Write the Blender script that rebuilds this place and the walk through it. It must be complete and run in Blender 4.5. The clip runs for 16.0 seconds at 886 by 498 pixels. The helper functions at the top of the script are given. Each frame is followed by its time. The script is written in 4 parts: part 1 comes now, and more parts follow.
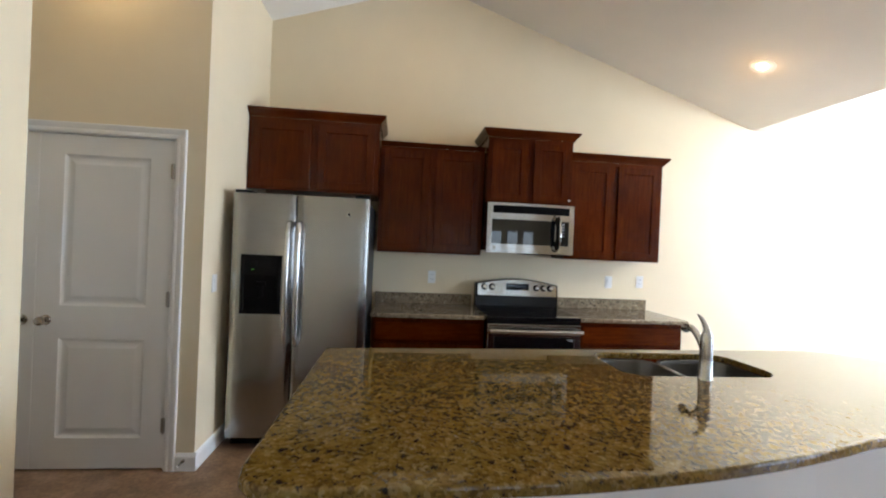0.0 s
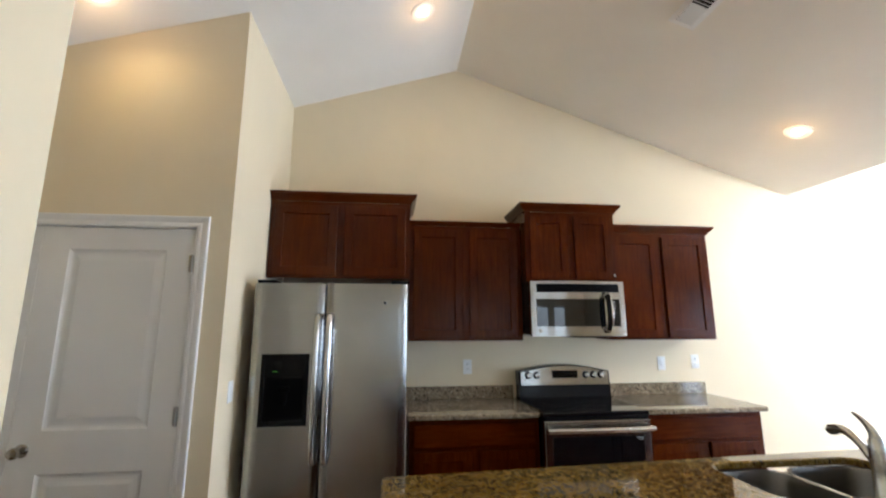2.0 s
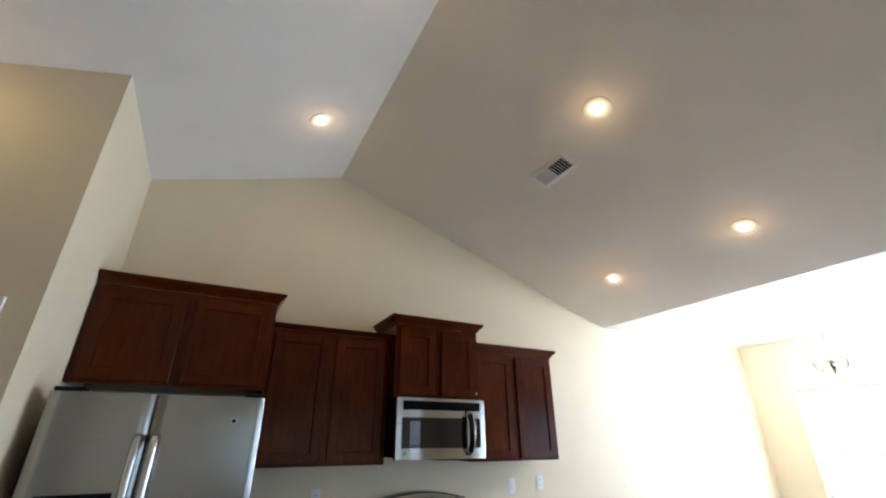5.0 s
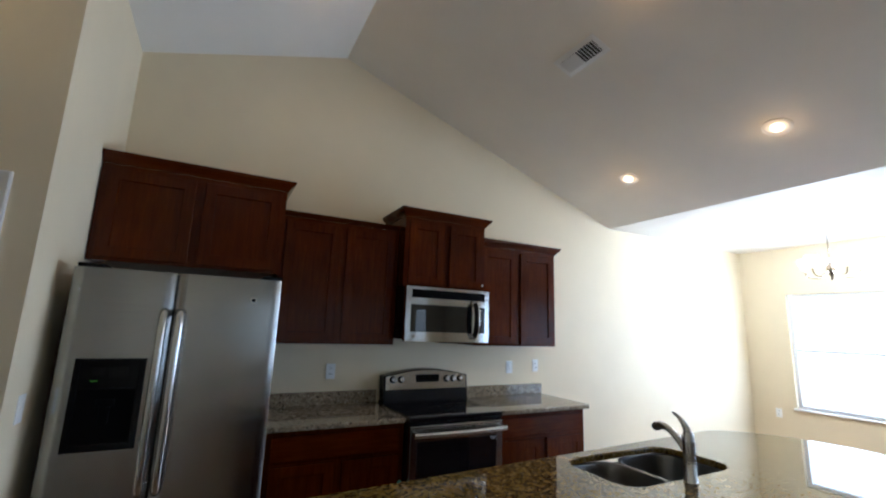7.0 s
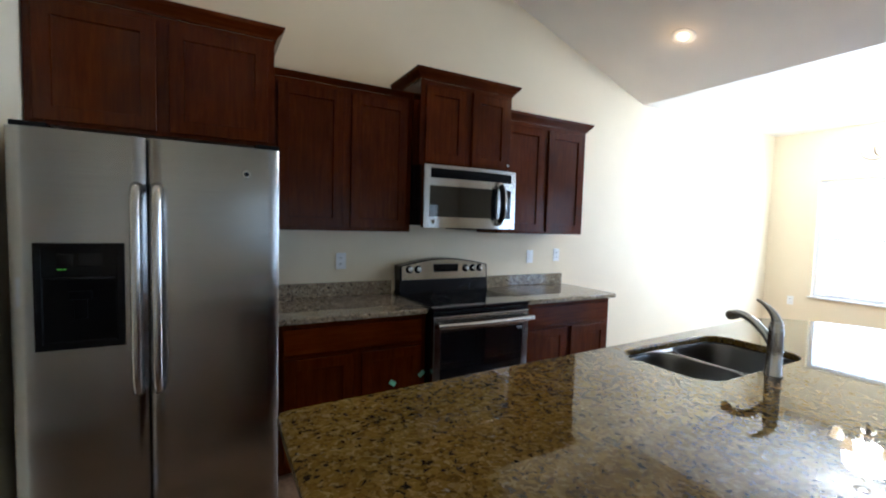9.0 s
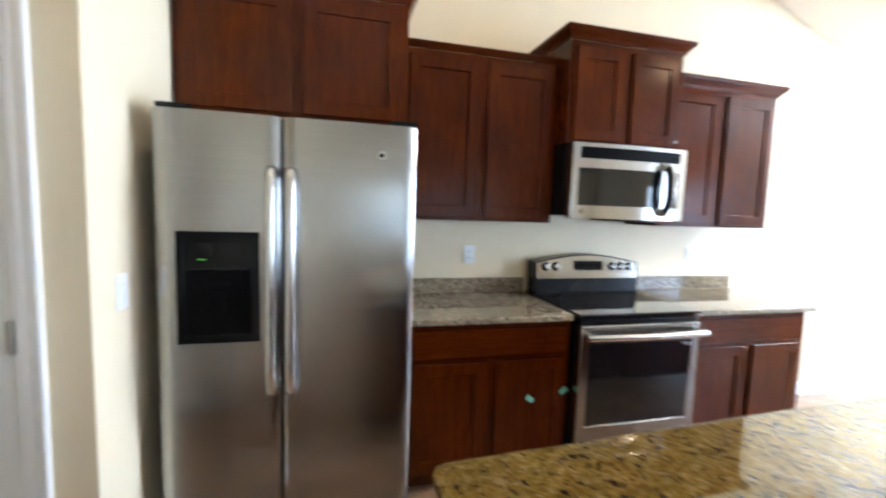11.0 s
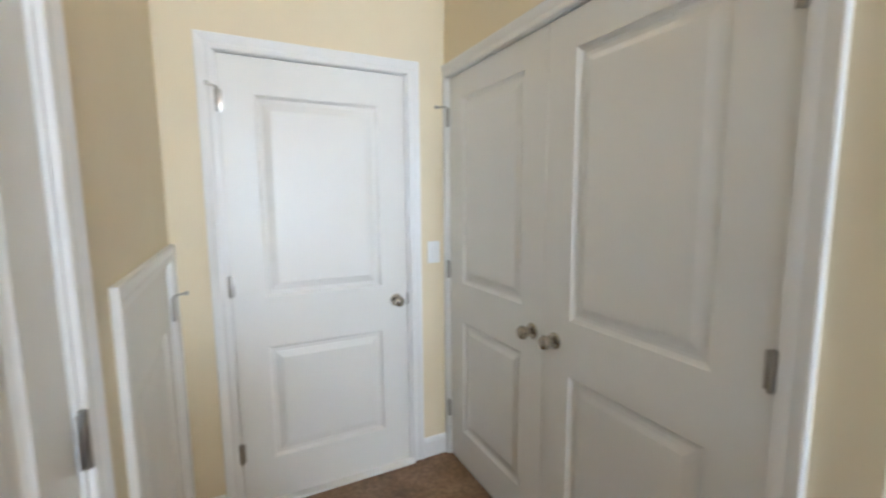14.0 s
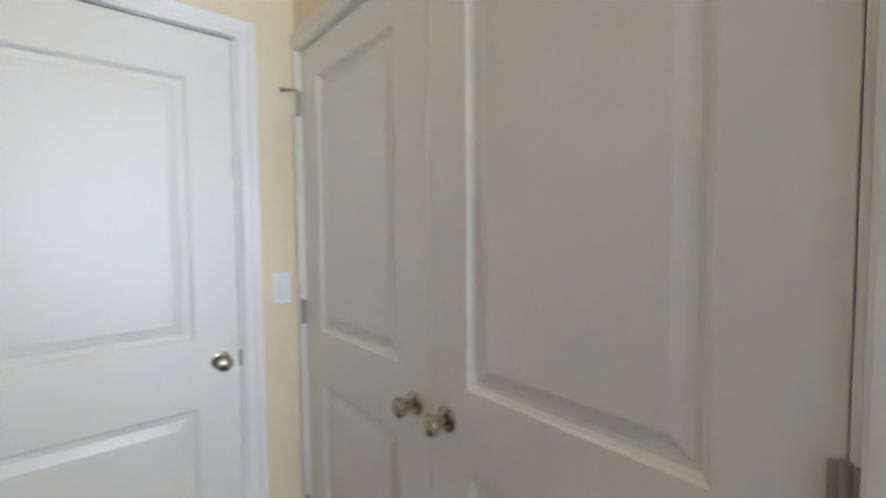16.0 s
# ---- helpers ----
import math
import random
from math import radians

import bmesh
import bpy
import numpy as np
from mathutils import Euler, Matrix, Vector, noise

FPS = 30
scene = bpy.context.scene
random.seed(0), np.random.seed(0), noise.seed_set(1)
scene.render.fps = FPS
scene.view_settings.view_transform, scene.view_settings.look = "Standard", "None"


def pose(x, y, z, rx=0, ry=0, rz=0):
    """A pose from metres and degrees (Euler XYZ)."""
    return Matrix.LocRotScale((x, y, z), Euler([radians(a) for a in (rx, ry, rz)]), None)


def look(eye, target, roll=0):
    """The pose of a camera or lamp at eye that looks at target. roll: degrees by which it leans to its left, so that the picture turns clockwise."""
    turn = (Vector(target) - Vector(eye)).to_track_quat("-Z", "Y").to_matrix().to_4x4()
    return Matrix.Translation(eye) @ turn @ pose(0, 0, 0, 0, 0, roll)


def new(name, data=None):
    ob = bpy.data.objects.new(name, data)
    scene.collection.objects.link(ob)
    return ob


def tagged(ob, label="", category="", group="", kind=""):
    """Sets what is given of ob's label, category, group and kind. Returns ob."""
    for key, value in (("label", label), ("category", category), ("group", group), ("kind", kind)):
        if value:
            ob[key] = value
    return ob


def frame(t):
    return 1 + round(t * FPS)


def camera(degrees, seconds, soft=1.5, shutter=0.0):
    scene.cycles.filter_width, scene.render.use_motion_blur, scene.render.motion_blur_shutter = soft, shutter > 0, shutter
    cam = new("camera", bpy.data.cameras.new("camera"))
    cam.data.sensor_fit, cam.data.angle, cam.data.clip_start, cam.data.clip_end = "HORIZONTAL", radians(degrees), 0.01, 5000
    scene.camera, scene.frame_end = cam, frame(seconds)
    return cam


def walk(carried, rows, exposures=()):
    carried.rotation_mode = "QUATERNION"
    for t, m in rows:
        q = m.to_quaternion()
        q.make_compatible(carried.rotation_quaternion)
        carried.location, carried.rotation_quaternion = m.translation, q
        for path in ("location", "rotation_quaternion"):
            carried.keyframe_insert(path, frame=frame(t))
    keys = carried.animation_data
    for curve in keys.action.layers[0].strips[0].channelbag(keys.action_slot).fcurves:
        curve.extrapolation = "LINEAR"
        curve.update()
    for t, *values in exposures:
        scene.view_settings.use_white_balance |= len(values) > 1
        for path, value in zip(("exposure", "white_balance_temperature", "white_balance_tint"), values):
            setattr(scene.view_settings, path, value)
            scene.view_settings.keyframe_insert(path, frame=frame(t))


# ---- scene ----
cam = camera(92.6, 16.0, soft=2.0, shutter=0.4)
PATH = [
    (0, (1.128, -3.917, 1.450), (1.332, -1.928, 1.440), 2.5),
    (0.5, (1.033, -3.806, 1.504), (1.253, -1.818, 1.511), 3.8),
    (1, (0.830, -3.691, 1.530), (1.179, -1.722, 1.569), 1.4),
    (1.5, (0.877, -3.677, 1.503), (1.162, -1.702, 1.643), 0.1),
    (2, (0.820, -3.573, 1.510), (1.047, -1.617, 1.863), -0.1),
    (2.5, (0.711, -3.534, 1.568), (0.953, -1.616, 2.080), 0.8),
    (3, (0.579, -3.485, 1.612), (0.993, -1.649, 2.291), -0.3),
    (3.5, (0.538, -3.461, 1.639), (1.132, -1.722, 2.427), 0.4),
    (4, (0.571, -3.482, 1.616), (1.325, -1.861, 2.512), 0.3),
    (6.5, (0.641, -3.509, 1.530), (1.554, -1.801, 2.030), 2.0),
    (7, (0.600, -3.434, 1.543), (1.509, -1.689, 1.902), 2.0),
    (7.5, (0.631, -3.343, 1.501), (1.516, -1.562, 1.718), 1.7),
    (8, (0.653, -3.174, 1.442), (1.539, -1.382, 1.526), 1.3),
    (10.5, (0.597, -2.749, 1.478), (1.624, -1.054, 1.206), 2.3),
    (11, (0.588, -2.569, 1.445), (1.092, -0.644, 1.262), 1.9),
    (11.5, (0.441, -2.393, 1.400), (0.633, -0.408, 1.243), 2.5),
    (12, (0.340, -2.320, 1.395), (0.211, -0.329, 1.255), 0.8),
    (12.5, (0.293, -2.200, 1.380), (-0.460, -0.349, 1.300), -0.1),
    (13, (0.230, -2.161, 1.421), (-1.042, -0.622, 1.301), 1.1),
    (13.5, (0.234, -2.148, 1.437), (-1.374, -0.979, 1.223), -0.6),
    (14, (0.199, -2.185, 1.430), (-1.580, -1.302, 1.191), -0.5),
    (14.5, (0.225, -2.122, 1.381), (-1.723, -1.719, 1.168), -1.1),
    (15, (0.026, -2.092, 1.364), (-1.893, -1.555, 1.202), -1.6),
    (15.5, (-0.102, -2.099, 1.447), (-1.794, -1.048, 1.264), -0.9),
    (16, (-0.207, -1.808, 1.367), (-1.726, -0.511, 1.270), -0.5),
]

EXPO = [(0.0, 0.4, 5300, 10), (0.5, 0.57, 5300, 10), (1.0, 0.71, 5300, 10), (2.5, 0.36, 5250, 10), (4.2, 0.2, 5200, 8), (6.3, -0.48, 4850, 9), (7.5, -0.38, 4850, 9), (8.2, -0.18, 4850, 9), (10.3, -0.02, 4850, 9), (10.6, 0.4, 4850, 9), (11.0, 1.35, 4950, 9), (11.5, 2.2, 5100, 9), (12.0, 2.35, 5250, 9), (12.5, 1.95, 5150, 8), (13.0, 1.65, 5150, 8), (13.5, 1.08, 5200, 8), (14.0, 0.78, 5250, 8), (14.5, 0.7, 5250, 8), (15.5, 0.54, 5250, 8), (16.0, 0.58, 5250, 8)]
walk(cam, [(t, look(eye, target, roll)) for t, eye, target, roll in PATH], EXPO)

# ---------------------------------------------------------------- plan
X_STUB, Y_CLOSET, X_HALL, Y_SOUTH = -0.08, -1.165, -1.825, -2.42
RIDGE_X, RIDGE_Z, EAVE_X, EAVE_Z = 1.365, 3.853, 4.60, 2.745
X_NOOK, Y_ROOM, X_CORNER = 7.34, -11.0, -0.08
SL = 0.318
SR = (EAVE_Z - RIDGE_Z) / (EAVE_X - RIDGE_X)


def roof(x):
    """Height of the ceiling over a place x."""
    if x <= RIDGE_X:
        return RIDGE_Z + SL * (x - RIDGE_X)
    return RIDGE_Z + SR * (x - RIDGE_X) if x < EAVE_X else EAVE_Z


# ---------------------------------------------------------------- light
world = bpy.data.worlds.new("sky")
scene.world = world
world.use_nodes = True
wn = world.node_tree
sky = wn.nodes.new("ShaderNodeTexSky")
sky.sky_type, sky.sun_disc = "NISHITA", False
sky.sun_elevation, sky.sun_rotation = radians(50), radians(115)
wn.links.new(sky.outputs[0], wn.nodes["Background"].inputs[0])
wn.nodes["Background"].inputs[1].default_value = 0.12
sun_data = bpy.data.lights.new("sun", "SUN")
sun_data.energy, sun_data.angle, sun_data.color = 5.0, radians(0.53), (1.0, 0.95, 0.88)
sun_ob = new("sun", sun_data)
sun_ob.matrix_basis = look((0, 0, 0), (-0.906, 0.423, -math.tan(radians(50))))

DAY = (0.87, 0.94, 1.0)


def window_light(m, w, h, power, color=DAY):
    d = bpy.data.lights.new("window_daylight", "AREA")
    d.shape, d.size, d.size_y, d.energy, d.color = "RECTANGLE", w, h, power, color
    ob = new("window_daylight", d)
    ob.matrix_basis = m
    return ob


P_NOOK, P_PATIO, P_ROOM, P_CAN, P_HALL = 92, 32, 3.6, 5.0, 3.4


# ---------------------------------------------------------------- materials
def mat(name, base=(0.8, 0.8, 0.8), rough=0.5, metal=0.0, spec=0.5):
    m = bpy.data.materials.new(name)
    m.use_nodes = True
    b = m.node_tree.nodes["Principled BSDF"]
    b.inputs["Base Color"].default_value = (*base, 1)
    b.inputs["Roughness"].default_value = rough
    b.inputs["Metallic"].default_value = metal
    b.inputs["Specular IOR Level"].default_value = spec
    return m, m.node_tree, b


def coords(nt, scale=(1, 1, 1)):
    geo, mp = nt.nodes.new("ShaderNodeNewGeometry"), nt.nodes.new("ShaderNodeMapping")
    mp.inputs["Scale"].default_value = scale
    nt.links.new(geo.outputs["Position"], mp.inputs["Vector"])
    return mp.outputs[0]


def noise_tex(nt, vec, scale, detail=4.0, rough=0.55):
    n = nt.nodes.new("ShaderNodeTexNoise")
    n.inputs["Scale"].default_value, n.inputs["Detail"].default_value, n.inputs["Roughness"].default_value = scale, detail, rough
    nt.links.new(vec, n.inputs["Vector"])
    return n.outputs["Fac"]


def ramp(nt, fac, stops):
    r = nt.nodes.new("ShaderNodeValToRGB")
    e = r.color_ramp.elements
    while len(e) < len(stops):
        e.new(0.5)
    for el, (p, c) in zip(e, stops):
        el.position = p
        el.color = (*c, 1) if len(c) == 3 else c
    nt.links.new(fac, r.inputs[0])
    return r.outputs[0]


def mixc(nt, fac, a, b, kind="MIX"):
    m = nt.nodes.new("ShaderNodeMix")
    m.data_type, m.blend_type = "RGBA", kind
    for sock, v in ((m.inputs[0], fac), (m.inputs[6], a), (m.inputs[7], b)):
        if hasattr(v, "links"):
            nt.links.new(v, sock)
        elif isinstance(v, tuple):
            sock.default_value = (*v, 1)
        else:
            sock.default_value = v
    return m.outputs[2]


def bump(nt, b, height, strength, dist):
    n = nt.nodes.new("ShaderNodeBump")
    n.inputs["Strength"].default_value, n.inputs["Distance"].default_value = strength, dist
    nt.links.new(height, n.inputs["Height"])
    nt.links.new(n.outputs[0], b.inputs["Normal"])


def rough_from(nt, b, fac, lo, hi):
    r = nt.nodes.new("ShaderNodeMapRange")
    r.inputs["To Min"].default_value, r.inputs["To Max"].default_value = lo, hi
    nt.links.new(fac, r.inputs["Value"])
    nt.links.new(r.outputs[0], b.inputs["Roughness"])


def painted(name, base, rough, grain=260, depth=0.0006, strength=0.25, blot=0.03):
    m, nt, b = mat(name, base, rough)
    v = coords(nt)
    big, fine = noise_tex(nt, v, 1.7, 3), noise_tex(nt, v, grain, 2)
    lo, hi = tuple(c * (1 - blot) for c in base), tuple(min(c * (1 + blot), 0.92) for c in base)
    nt.links.new(ramp(nt, big, [(0.3, lo), (0.7, hi)]), b.inputs["Base Color"])
    bump(nt, b, fine, strength, depth)
    rough_from(nt, b, noise_tex(nt, v, 9, 3), rough - 0.06, rough + 0.06)
    return m


WALL = painted("wall_paint", (0.75, 0.65, 0.45), 0.62, 170, 0.0012, 0.3)
CEIL = painted("ceiling_paint", (0.83, 0.79, 0.705), 0.8, 60, 0.002, 0.35)
TRIM = painted("trim_white", (0.80, 0.79, 0.76), 0.32, 90, 0.0003, 0.12, 0.015)
DOORP = painted("door_white", (0.78, 0.765, 0.72), 0.36, 120, 0.0004, 0.15, 0.02)
PLATE = painted("switch_plate_white", (0.82, 0.82, 0.80), 0.3, 50, 0.0001, 0.05, 0.01)


def granite(name, sat, val):
    m, nt, b = mat(name, rough=0.07)
    v = coords(nt)
    warp = nt.nodes.new("ShaderNodeVectorMath")
    warp.operation = "MULTIPLY_ADD"
    nz = nt.nodes.new("ShaderNodeTexNoise")
    nz.inputs["Scale"].default_value = 30
    nt.links.new(v, nz.inputs["Vector"])
    nt.links.new(nz.outputs["Color"], warp.inputs[0])
    warp.inputs[1].default_value = (0.03, 0.03, 0.03)
    nt.links.new(v, warp.inputs[2])
    w = warp.outputs[0]
    vo = nt.nodes.new("ShaderNodeTexVoronoi")
    vo.inputs["Scale"].default_value = 95
    nt.links.new(w, vo.inputs["Vector"])
    sep = nt.nodes.new("ShaderNodeSeparateColor")
    nt.links.new(vo.outputs["Color"], sep.inputs[0])
    cells = ramp(nt, sep.outputs[0], [(0.0, (0.05, 0.034, 0.016)), (0.16, (0.13, 0.085, 0.032)), (0.45, (0.21, 0.145, 0.050)), (0.75, (0.31, 0.225, 0.09)), (1.0, (0.44, 0.36, 0.20))])
    cloud = ramp(nt, noise_tex(nt, w, 22, 5, 0.65), [(0.32, (0.10, 0.062, 0.022)), (0.55, (0.25, 0.165, 0.05)), (0.72, (0.38, 0.28, 0.115))])
    base = mixc(nt, 0.5, cells, cloud)
    dark = ramp(nt, noise_tex(nt, w, 56, 3, 0.6), [(0.34, (1, 1, 1)), (0.43, (0, 0, 0))])
    base = mixc(nt, dark, base, (0.025, 0.02, 0.016))
    grey = ramp(nt, noise_tex(nt, w, 40, 2, 0.5), [(0.70, (0, 0, 0)), (0.78, (1, 1, 1))])
    base = mixc(nt, grey, base, (0.34, 0.31, 0.24))
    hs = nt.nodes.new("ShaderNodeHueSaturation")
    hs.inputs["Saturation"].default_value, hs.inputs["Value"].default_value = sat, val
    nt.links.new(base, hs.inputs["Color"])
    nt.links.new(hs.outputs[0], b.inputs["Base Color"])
    rough_from(nt, b, noise_tex(nt, v, 60, 2), 0.012, 0.03)
    b.inputs["Specular IOR Level"].default_value = 0.55
    return m


def cherry(name, axis):
    m, nt, b = mat(name, rough=0.3)
    sc = [9, 9, 9]
    sc[axis] = 0.7
    v = coords(nt, tuple(sc))
    oi = nt.nodes.new("ShaderNodeObjectInfo")
    grain = noise_tex(nt, v, 6.0, 8, 0.65)
    col = ramp(nt, grain, [(0.25, (0.040, 0.0052, 0.0004)), (0.5, (0.066, 0.0112, 0.0005)), (0.78, (0.098, 0.0205, 0.0008))])
    blot = ramp(nt, noise_tex(nt, coords(nt), 3.5, 3), [(0.3, (0.72, 0.70, 0.68)), (0.7, (1.15, 1.12, 1.1))])
    col = mixc(nt, 1.0, col, blot, "MULTIPLY")
    tone = nt.nodes.new("ShaderNodeMapRange")
    tone.inputs["To Min"].default_value, tone.inputs["To Max"].default_value = 0.86, 1.14
    nt.links.new(oi.outputs["Random"], tone.inputs["Value"])
    hs = nt.nodes.new("ShaderNodeHueSaturation")
    nt.links.new(tone.outputs[0], hs.inputs["Value"])
    nt.links.new(col, hs.inputs["Color"])
    nt.links.new(hs.outputs[0], b.inputs["Base Color"])
    bump(nt, b, grain, 0.08, 0.0008)
    rough_from(nt, b, noise_tex(nt, v, 5, 3), 0.14, 0.22)
    b.inputs["Specular IOR Level"].default_value = 0.18
    return m


def steel(name, axis, rough=0.21, tone=0.35, smear="Z", aniso=0.85):
    m, nt, b = mat(name, (tone, tone * 0.985, tone * 0.95), rough, 1.0)
    sc = [1500, 1500, 1500]
    sc[axis] = 6.0
    v = coords(nt, tuple(sc))
    brush = noise_tex(nt, v, 1.0, 4, 0.6)
    fine = ramp(nt, brush, [(0.3, (tone * 0.97, tone * 0.96, tone * 0.925)), (0.7, (tone * 1.03, tone * 1.02, tone * 0.985))])
    sc = [130, 130, 130]
    sc[axis] = 0.7
    bands = noise_tex(nt, coords(nt, tuple(sc)), 1.0, 5, 0.7)
    streak = ramp(nt, bands, [(0.32, (0.955, 0.955, 0.955)), (0.68, (1.045, 1.045, 1.045))])
    nt.links.new(mixc(nt, 1.0, fine, streak, "MULTIPLY"), b.inputs["Base Color"])
    rough_from(nt, b, bands, rough - 0.015, rough + 0.015)
    b.inputs["Anisotropic"].default_value = aniso
    tan = nt.nodes.new("ShaderNodeTangent")
    tan.direction_type, tan.axis = "RADIAL", smear
    nt.links.new(tan.outputs[0], b.inputs["Tangent"])
    return m


# Wall slabs reuse the island's stone with a paler, less saturated colour.
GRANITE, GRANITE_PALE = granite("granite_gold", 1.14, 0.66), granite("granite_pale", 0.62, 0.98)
WOOD_V, WOOD_H = cherry("cherry_upright_grain", 2), cherry("cherry_level_grain", 0)
STEEL_H, STEEL_V = steel("stainless_brushed_across", 0), steel("stainless_brushed_upright", 2, 0.22, 0.56)
SINK = steel("sink_steel", 0, 0.30, 0.17, "Z", 0.0)
STEEL_M = steel("stainless_bowed", 2, 0.17, 0.62, "X", 0.8)
NICKEL, _nt, _b = mat("satin_nickel", (0.42, 0.38, 0.32), 0.2, 1.0)
rough_from(_nt, _b, noise_tex(_nt, coords(_nt), 70, 2), 0.14, 0.26)
FAUCET = steel("faucet_steel", 2, 0.24, 0.55)
BLACKGLASS, _nt, _b = mat("black_glass", (0.006, 0.006, 0.007), 0.04)
rough_from(_nt, _b, noise_tex(_nt, coords(_nt), 25, 2), 0.03, 0.07)
DOORGLASS, _nt, _b = mat("reflecting_dark_glass", (0.008, 0.009, 0.010), 0.03, 0.0, 1.0)
rough_from(_nt, _b, noise_tex(_nt, coords(_nt), 25, 2), 0.02, 0.05)
BLACK = painted("black_plastic", (0.007, 0.007, 0.008), 0.2, 300, 0.0002, 0.2, 0.1)
DULL = painted("dull_black_plastic", (0.0045, 0.0045, 0.005), 0.5, 300, 0.0002, 0.2, 0.1)
SMOKE = painted("smoke_grey_plastic", (0.006, 0.0063, 0.007), 0.18, 300, 0.0002, 0.15, 0.08)
SMOKE.node_tree.nodes["Principled BSDF"].inputs["Specular IOR Level"].default_value = 0.12
DULL.node_tree.nodes["Principled BSDF"].inputs["Specular IOR Level"].default_value = 0.03
BLACK.node_tree.nodes["Principled BSDF"].inputs["Specular IOR Level"].default_value = 0.25
CASE = painted("dark_grey_enamel", (0.010, 0.010, 0.011), 0.42, 240, 0.0003, 0.25, 0.08)
DUCT_SHADE = painted("painted_duct_shade", (0.008, 0.008, 0.008), 0.6, 90, 0.0005, 0.2, 0.1)
BRASSY = mat("hinge_nickel", (0.42, 0.40, 0.36), 0.32, 1.0)[0]
GREY = painted("grey_plastic", (0.28, 0.28, 0.28), 0.4, 200, 0.0002, 0.2, 0.05)
TAPE = painted("green_tape", (0.24, 0.62, 0.48), 0.55, 200, 0.0002, 0.2, 0.05)
RUBBER = painted("white_rubber", (0.7, 0.7, 0.68), 0.6, 100, 0.0002, 0.1, 0.02)


def floor_mat():
    m, nt, b = mat("floor_vinyl", rough=0.34)
    v = coords(nt)
    a = ramp(nt, noise_tex(nt, v, 5.5, 6, 0.62), [(0.30, (0.15, 0.088, 0.046)), (0.5, (0.265, 0.163, 0.090)), (0.7, (0.38, 0.25, 0.15))])
    s = ramp(nt, noise_tex(nt, v, 42, 4, 0.6), [(0.35, (0.72, 0.7, 0.68)), (0.65, (1.1, 1.08, 1.05))])
    nt.links.new(mixc(nt, 1.0, a, s, "MULTIPLY"), b.inputs["Base Color"])
    bump(nt, b, noise_tex(nt, v, 24, 4), 0.15, 0.0015)
    rough_from(nt, b, noise_tex(nt, v, 7, 3), 0.28, 0.45)
    return m


FLOOR = floor_mat()
GLASS, _nt, _b = mat("window_glass", (1, 1, 1), 0.0)
_b.inputs["Transmission Weight"].default_value, _b.inputs["IOR"].default_value = 1.0, 1.05
BULB, _nt, _b = mat("lamp_glass", (0.9, 0.88, 0.82), 0.25)
_b.inputs["Emission Color"].default_value, _b.inputs["Emission Strength"].default_value = (1.0, 0.66, 0.32, 1), 5.0
GRASS = painted("lawn", (0.07, 0.10, 0.035), 0.9, 40, 0.01, 0.5, 0.3)
LED, _nt, _b = mat("green_led", (0.02, 0.1, 0.01), 0.4)
_b.inputs["Emission Color"].default_value, _b.inputs["Emission Strength"].default_value = (0.35, 1.0, 0.08, 1), 0.3
LETTER = painted("pale_print", (0.6, 0.6, 0.58), 0.5, 100, 0.0001, 0.1, 0.02)


# ---------------------------------------------------------------- mesh helpers
def box(x0, x1, y0, y1, z0, z1, bev=0.0, seg=2):
    bm = bmesh.new()
    bmesh.ops.create_cube(bm, size=1.0)
    for v in bm.verts:
        v.co = Vector(((x0 + x1) / 2 + v.co.x * (x1 - x0), (y0 + y1) / 2 + v.co.y * (y1 - y0), (z0 + z1) / 2 + v.co.z * (z1 - z0)))
    if bev:
        bmesh.ops.bevel(bm, geom=bm.edges[:], offset=bev, segments=seg, affect="EDGES", profile=0.6)
    return bm


def join(*parts):
    out = bmesh.new()
    for p in parts:
        me = bpy.data.meshes.new("tmp")
        p.to_mesh(me)
        out.from_mesh(me)
        bpy.data.meshes.remove(me)
        p.free()
    return out


def moved(bm, m):
    bmesh.ops.transform(bm, matrix=m, verts=bm.verts[:])
    return bm


def lathe(profile, seg=28):
    """A turned solid about z, from a list of (radius, z)."""
    bm, rings = bmesh.new(), []
    for r, z in profile:
        rings.append([bm.verts.new((max(r, 1e-5) * math.cos(2 * math.pi * k / seg), max(r, 1e-5) * math.sin(2 * math.pi * k / seg), z)) for k in range(seg)])
    for a, b in zip(rings, rings[1:]):
        for k in range(seg):
            bm.faces.new((a[k], a[(k + 1) % seg], b[(k + 1) % seg], b[k]))
    bm.faces.new(list(reversed(rings[0])))
    bm.faces.new(rings[-1])
    bmesh.ops.remove_doubles(bm, verts=bm.verts[:], dist=1e-4)
    bmesh.ops.recalc_face_normals(bm, faces=bm.faces[:])
    return bm


